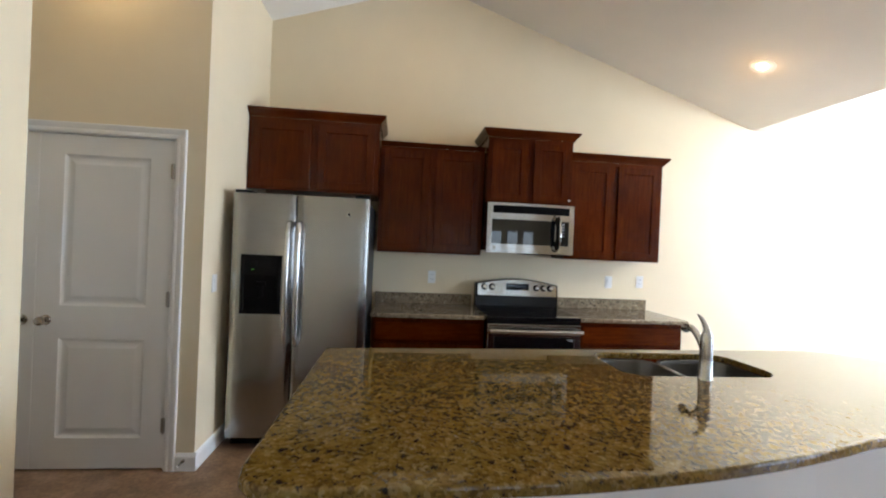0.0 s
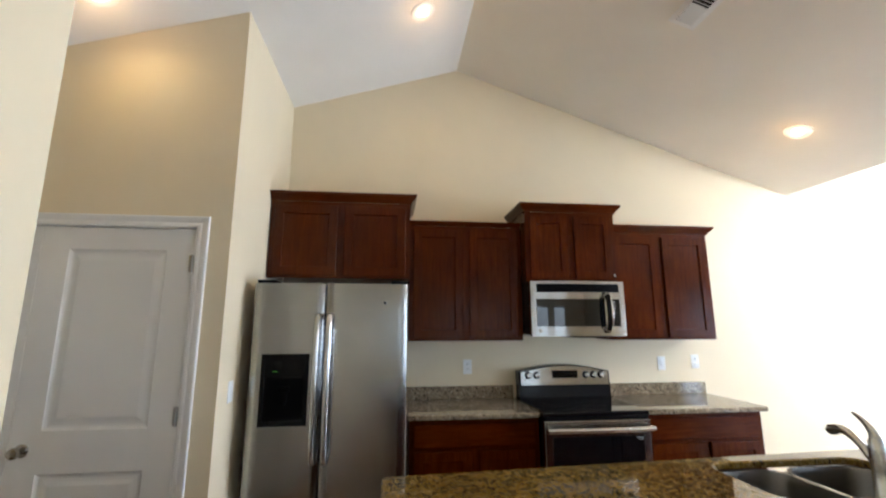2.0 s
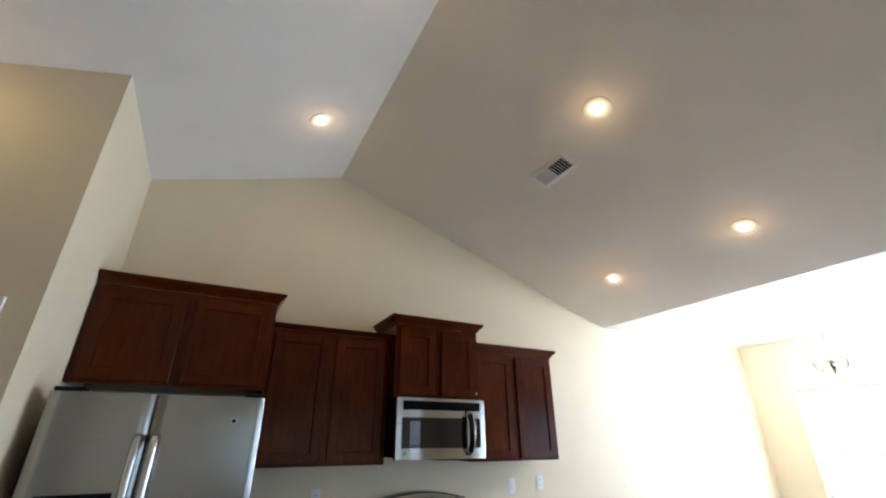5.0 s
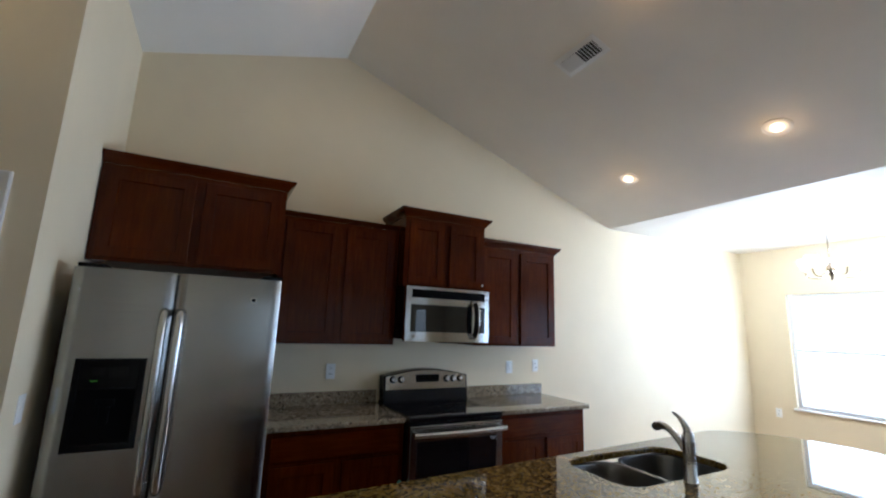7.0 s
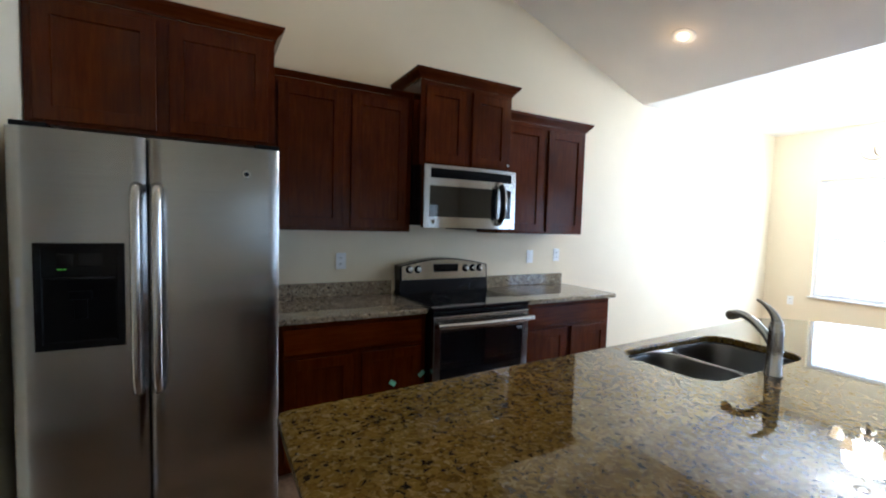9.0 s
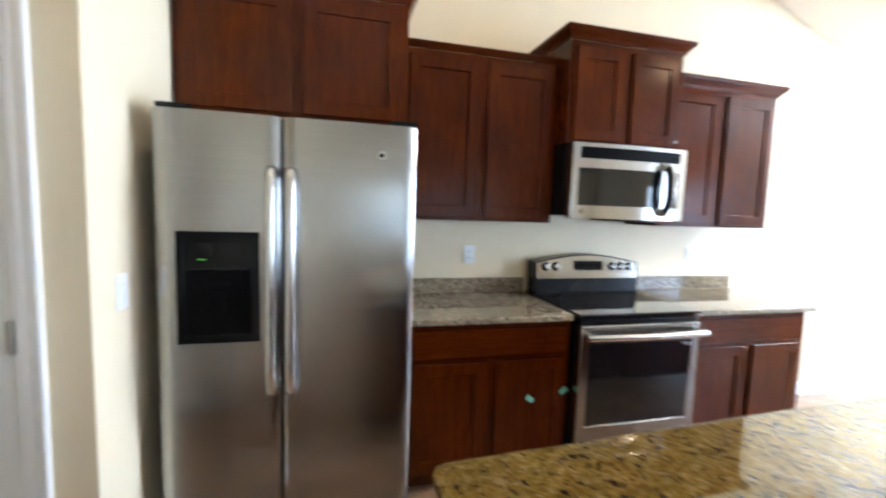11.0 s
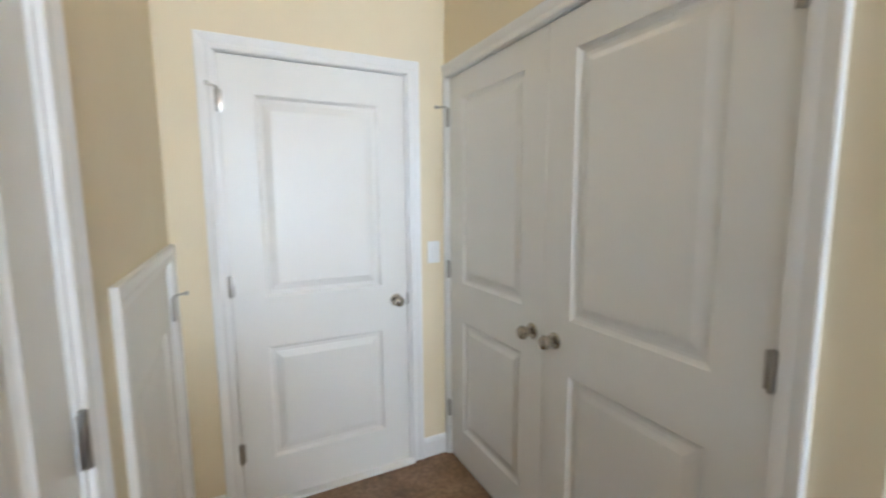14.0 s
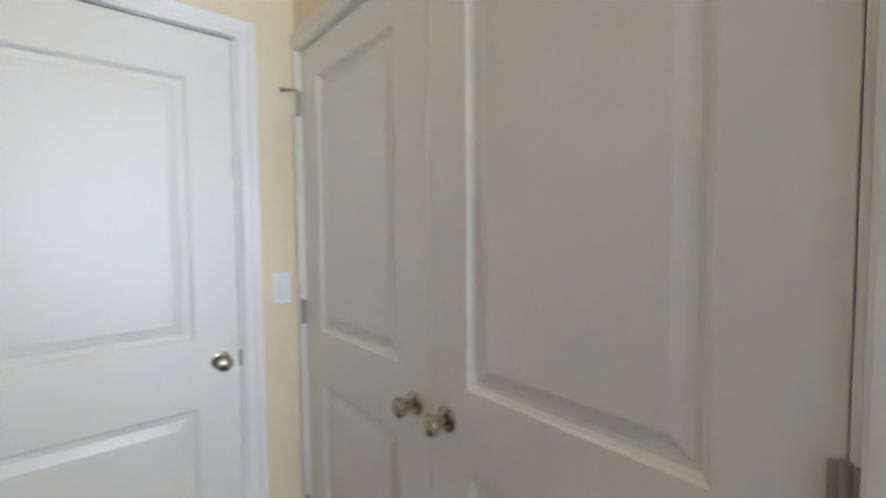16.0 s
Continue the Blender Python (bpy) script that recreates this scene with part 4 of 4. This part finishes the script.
tagged(obj("sprinkler", moved(lathe([(0, -0.008), (0.005, -0.007), (0.008, -0.002), (0.009, 0.0), (0, 0.001)], 18), pose(2.02, -2.6, roof(2.02), 0, TR, 0)), GREY, True), "small grey round cap on the sloping ceiling", "sensor")

# ---------------------------------------------------------------- dining chandelier
ch = thing("chandelier", pose(5.9, -1.55, EAVE_Z), "small nickel chandelier with lit white shades", "chandelier")
part("canopy", lathe([(0, 0), (0.065, -0.001), (0.06, -0.015), (0.02, -0.03), (0, -0.032)], 24), NICKEL, ch, "nickel ceiling canopy")
part("stem", tube([(0, 0, -0.03), (0, 0, -0.46)], 0.006, 10), NICKEL, ch, "thin nickel stem")
part("hub", lathe([(0, -0.40), (0.012, -0.42), (0.028, -0.47), (0.034, -0.52), (0.02, -0.57), (0.008, -0.60), (0.012, -0.62), (0, -0.635)], 20), NICKEL, ch, "turned nickel hub")
for k in range(5):
    a = 2 * math.pi * k / 5 + 0.3
    ca, sa = math.cos(a), math.sin(a)
    arm = part("arm", tube(arc_points([(0.02 * ca, 0.02 * sa, -0.53), (0.10 * ca, 0.10 * sa, -0.60), (0.19 * ca, 0.19 * sa, -0.58), (0.215 * ca, 0.215 * sa, -0.51)], 6), 0.006, 8), NICKEL, ch, "curved nickel arm")
    part("shade", moved(lathe([(0.018, 0), (0.03, 0.02), (0.042, 0.06), (0.055, 0.11), (0.052, 0.11), (0.038, 0.06), (0.026, 0.022), (0.0, 0.004)], 20), pose(0.215 * ca, 0.215 * sa, -0.51)), BULB, arm, "glowing white glass shade")

# Point lamp far stronger than the five shades, raised to brighten the nook walls.
glow = bpy.data.lights.new("chandelier_lamp", "POINT")
glow.energy, glow.color, glow.shadow_soft_size = 165, (1.0, 0.92, 0.80), 0.16
new("chandelier_lamp", glow).matrix_basis = pose(5.9, -1.55, EAVE_Z - 0.30)

ds = thing("door_stop", pose(-0.14, Y_CLOSET - 0.0145, 0.065, 90), "spring door stop on the white baseboard", "door stop")
part("base", lathe([(0, 0), (0.013, 0), (0.012, 0.004), (0.006, 0.006), (0, 0.006)], 16), NICKEL, ds, "round metal base")
part("spring", tube([(0.0065 * math.cos(k * 0.9), 0.0065 * math.sin(k * 0.9), 0.005 + k * 0.00085) for k in range(76)], 0.0014, 6), NICKEL, ds, "coiled metal spring")
part("tip", lathe([(0, 0.068), (0.009, 0.069), (0.009, 0.080), (0, 0.082)], 14), RUBBER, ds, "white rubber tip")

# ---------------------------------------------------------------- island
IX0, IYB = 0.785, -1.765
isl = thing("kitchen_island", pose(0, 0, 0), "island with a bowed gold granite top and pale half wall", "island")


def front_y(x):
    """The bowed front edge of the island top."""
    return -3.0 + 0.122 * max(min(x, 2.6) - 1.25, 0) ** 2 + 0.16 * max(x - 2.6, 0)


def back_y(x):
    """The slightly skewed back edge of the island top."""
    return IYB + 0.05 * (x - IX0)


outline = [(IX0 + 0.03, IYB), (IX0 + 0.009, IYB - 0.009), (IX0, IYB - 0.03)]
outline += [(IX0, -2.90), (IX0 + 0.01, -2.945), (IX0 + 0.04, -2.98)]
outline += [(IX0 + 0.09 + (3.62 - IX0 - 0.09) * k / 40, front_y(IX0 + 0.09 + (3.62 - IX0 - 0.09) * k / 40)) for k in range(41)]
outline += [(3.75, front_y(3.62) + 0.04), (3.88, front_y(3.62) + 0.12), (3.97, front_y(3.62) + 0.26), (3.985, -2.25), (3.95, -2.06), (3.86, -1.87), (3.76, -1.745), (3.66, -1.67), (3.54, back_y(3.54))]
ZT0, ZT1 = 0.892, 0.925
# sink cut-out: two bowls, the far one deeper to the right
SX0, SX1, SY0, SY1 = 2.15, 2.89, -2.165, -1.765


def rounded(x0, x1, y0, y1, r, n=6):
    pts = []
    for cx, cy, a in ((x1 - r, y1 - r, 0), (x0 + r, y1 - r, 90), (x0 + r, y0 + r, 180), (x1 - r, y0 + r, 270)):
        pts += [(cx + r * math.cos(radians(a + 90 * k / n)), cy + r * math.sin(radians(a + 90 * k / n))) for k in range(n + 1)]
    return pts


top = bmesh.new()
ov = [top.verts.new((x, y, ZT1)) for x, y in outline]
hv = [top.verts.new((x, y, ZT1)) for x, y in rounded(SX0, SX1, SY0, SY1, 0.10, 7)]
edges = [top.edges.new((a, b)) for ring in (ov, hv) for a, b in zip(ring, ring[1:] + ring[:1])]
bmesh.ops.triangle_fill(top, edges=edges, use_beauty=True)
ext = bmesh.ops.extrude_face_region(top, geom=top.faces[:])
bmesh.ops.translate(top, vec=(0, 0, ZT0 - ZT1), verts=[g for g in ext["geom"] if isinstance(g, bmesh.types.BMVert)])
bmesh.ops.recalc_face_normals(top, faces=top.faces[:])
rim = [e for e in top.edges if len(e.link_faces) == 2 and abs(e.verts[0].co.z - e.verts[1].co.z) < 1e-6 and abs(e.link_faces[0].normal.z - e.link_faces[1].normal.z) > 0.5]
bmesh.ops.bevel(top, geom=rim, offset=0.008, segments=3, affect="EDGES", profile=0.5)
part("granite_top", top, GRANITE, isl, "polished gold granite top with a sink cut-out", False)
OV = 0.16
half = [(IX0 + 0.06, -2.82)] + [(x, front_y(x) + OV) for x in [1.0 + 2.5 * k / 24 for k in range(25)]] + [(3.62, front_y(3.5) + OV + 0.1), (3.62, front_y(3.5) + OV + 0.22)]
half += [(x, front_y(x) + OV + 0.12) for x in [3.5 - 2.5 * k / 24 for k in range(25)]] + [(IX0 + 0.06, -2.70)]
part("half_wall", slab_outline(half, 0.0, 0.891, 0.0), TRIM, isl, "pale painted half wall", False)
part("end_panel", box(IX0 + 0.06, IX0 + 0.08, -2.695, IYB - 0.03, 0.0, 0.891), WOOD_V, isl, "dark cherry end panel", False)
for k, xa in enumerate((0.86, 1.50, 2.14, 2.92)):
    w = (1.50, 2.14, 2.92, 3.60)[k] - xa - 0.004
    part("cabinet_front", moved(panelled(w, 0.11, 0.86, 0.02, [(0.06, w - 0.06, 0.17, 0.80)], SHAKER, 0.003), pose(xa + w, back_y(xa) - 0.03, 0, 0, 0, 180)), WOOD_V, isl, "cherry door front")
part("cabinet_box", box(IX0 + 0.085, 3.60, -2.35, IYB - 0.06, 0.1, 0.66), WOOD_V, isl, "dark cherry carcass", False)

sk = thing("sink", pose(0, 0, 0), "undermounted stainless double bowl sink in the island", "sink")


def bowl(x0, x1, y0, y1, depth):
    bm, rings = bmesh.new(), []
    for ins, z, r in ((-0.012, 0.0, 0.10), (0.0, -0.002, 0.095), (0.006, -0.02, 0.09), (0.012, -depth + 0.04, 0.085), (0.03, -depth + 0.008, 0.07), (0.06, -depth, 0.05)):
        rings.append([bm.verts.new((x, y, ZT0 - 0.002 + z)) for x, y in rounded(x0 + ins, x1 - ins, y0 + ins, y1 - ins, r, 6)])
    for a, b in zip(rings, rings[1:]):
        for k in range(len(a)):
            bm.faces.new((a[k], a[(k + 1) % len(a)], b[(k + 1) % len(a)], b[k]))
    bm.faces.new(rings[-1])
    bmesh.ops.recalc_face_normals(bm, faces=bm.faces[:])
    bmesh.ops.reverse_faces(bm, faces=bm.faces[:])
    bmesh.ops.solidify(bm, geom=bm.faces[:], thickness=0.0015)
    return bm


SM = 2.49
part("bowl", bowl(SX0 + 0.006, SM - 0.012, SY0 + 0.006, SY1 - 0.006, 0.17), SINK, sk, "small stainless bowl", "bowed")
part("bowl", bowl(SM + 0.012, SX1 - 0.006, SY0 + 0.006, SY1 - 0.006, 0.22), SINK, sk, "large stainless bowl", "bowed")
for x, z in (((SX0 + SM) / 2, 0.17), ((SM + SX1) / 2, 0.22)):
    part("drain", moved(lathe([(0, 0.001), (0.04, 0.001), (0.045, 0.004), (0.03, 0.002), (0, 0.003)], 24), pose(x, (SY0 + SY1) / 2, ZT0 - 0.001 - z)), NICKEL, sk, "round metal drain")

fc = thing("faucet", pose(2.468, -2.212, ZT1) @ Matrix.Diagonal((0.84, 0.84, 0.81, 1)), "brushed steel single-lever kitchen faucet beside the sink", "faucet")
part("body", lathe([(0, 0), (0.036, 0), (0.036, 0.006), (0.032, 0.012), (0.030, 0.12), (0.0295, 0.20), (0.027, 0.235), (0.020, 0.252), (0, 0.258)], 28), FAUCET, fc, "round steel faucet body")
part("spout", tube(arc_points([(0.002, 0.012, 0.135), (0.008, 0.05, 0.185), (0.016, 0.10, 0.228), (0.024, 0.15, 0.247), (0.029, 0.185, 0.243)], 6), [0.017 + 0.004 * (k / 24) ** 2 for k in range(25)], 16), FAUCET, fc, "curved steel pull-out spout")
part("spray_head", tube([(0.028, 0.172, 0.2455), (0.032, 0.205, 0.234), (0.033, 0.217, 0.226)], [0.0215, 0.0245, 0.020], 16), FAUCET, fc, "steel spray head")
part("lever", tube(arc_points([(0, 0, 0.225), (0.001, 0.006, 0.262), (0.004, 0.026, 0.292), (0.008, 0.056, 0.318), (0.012, 0.088, 0.334)], 5), [0.026 - 0.020 * (k / 20) ** 0.8 for k in range(21)], 14, 0.7), FAUCET, fc, "slim upswept lever")
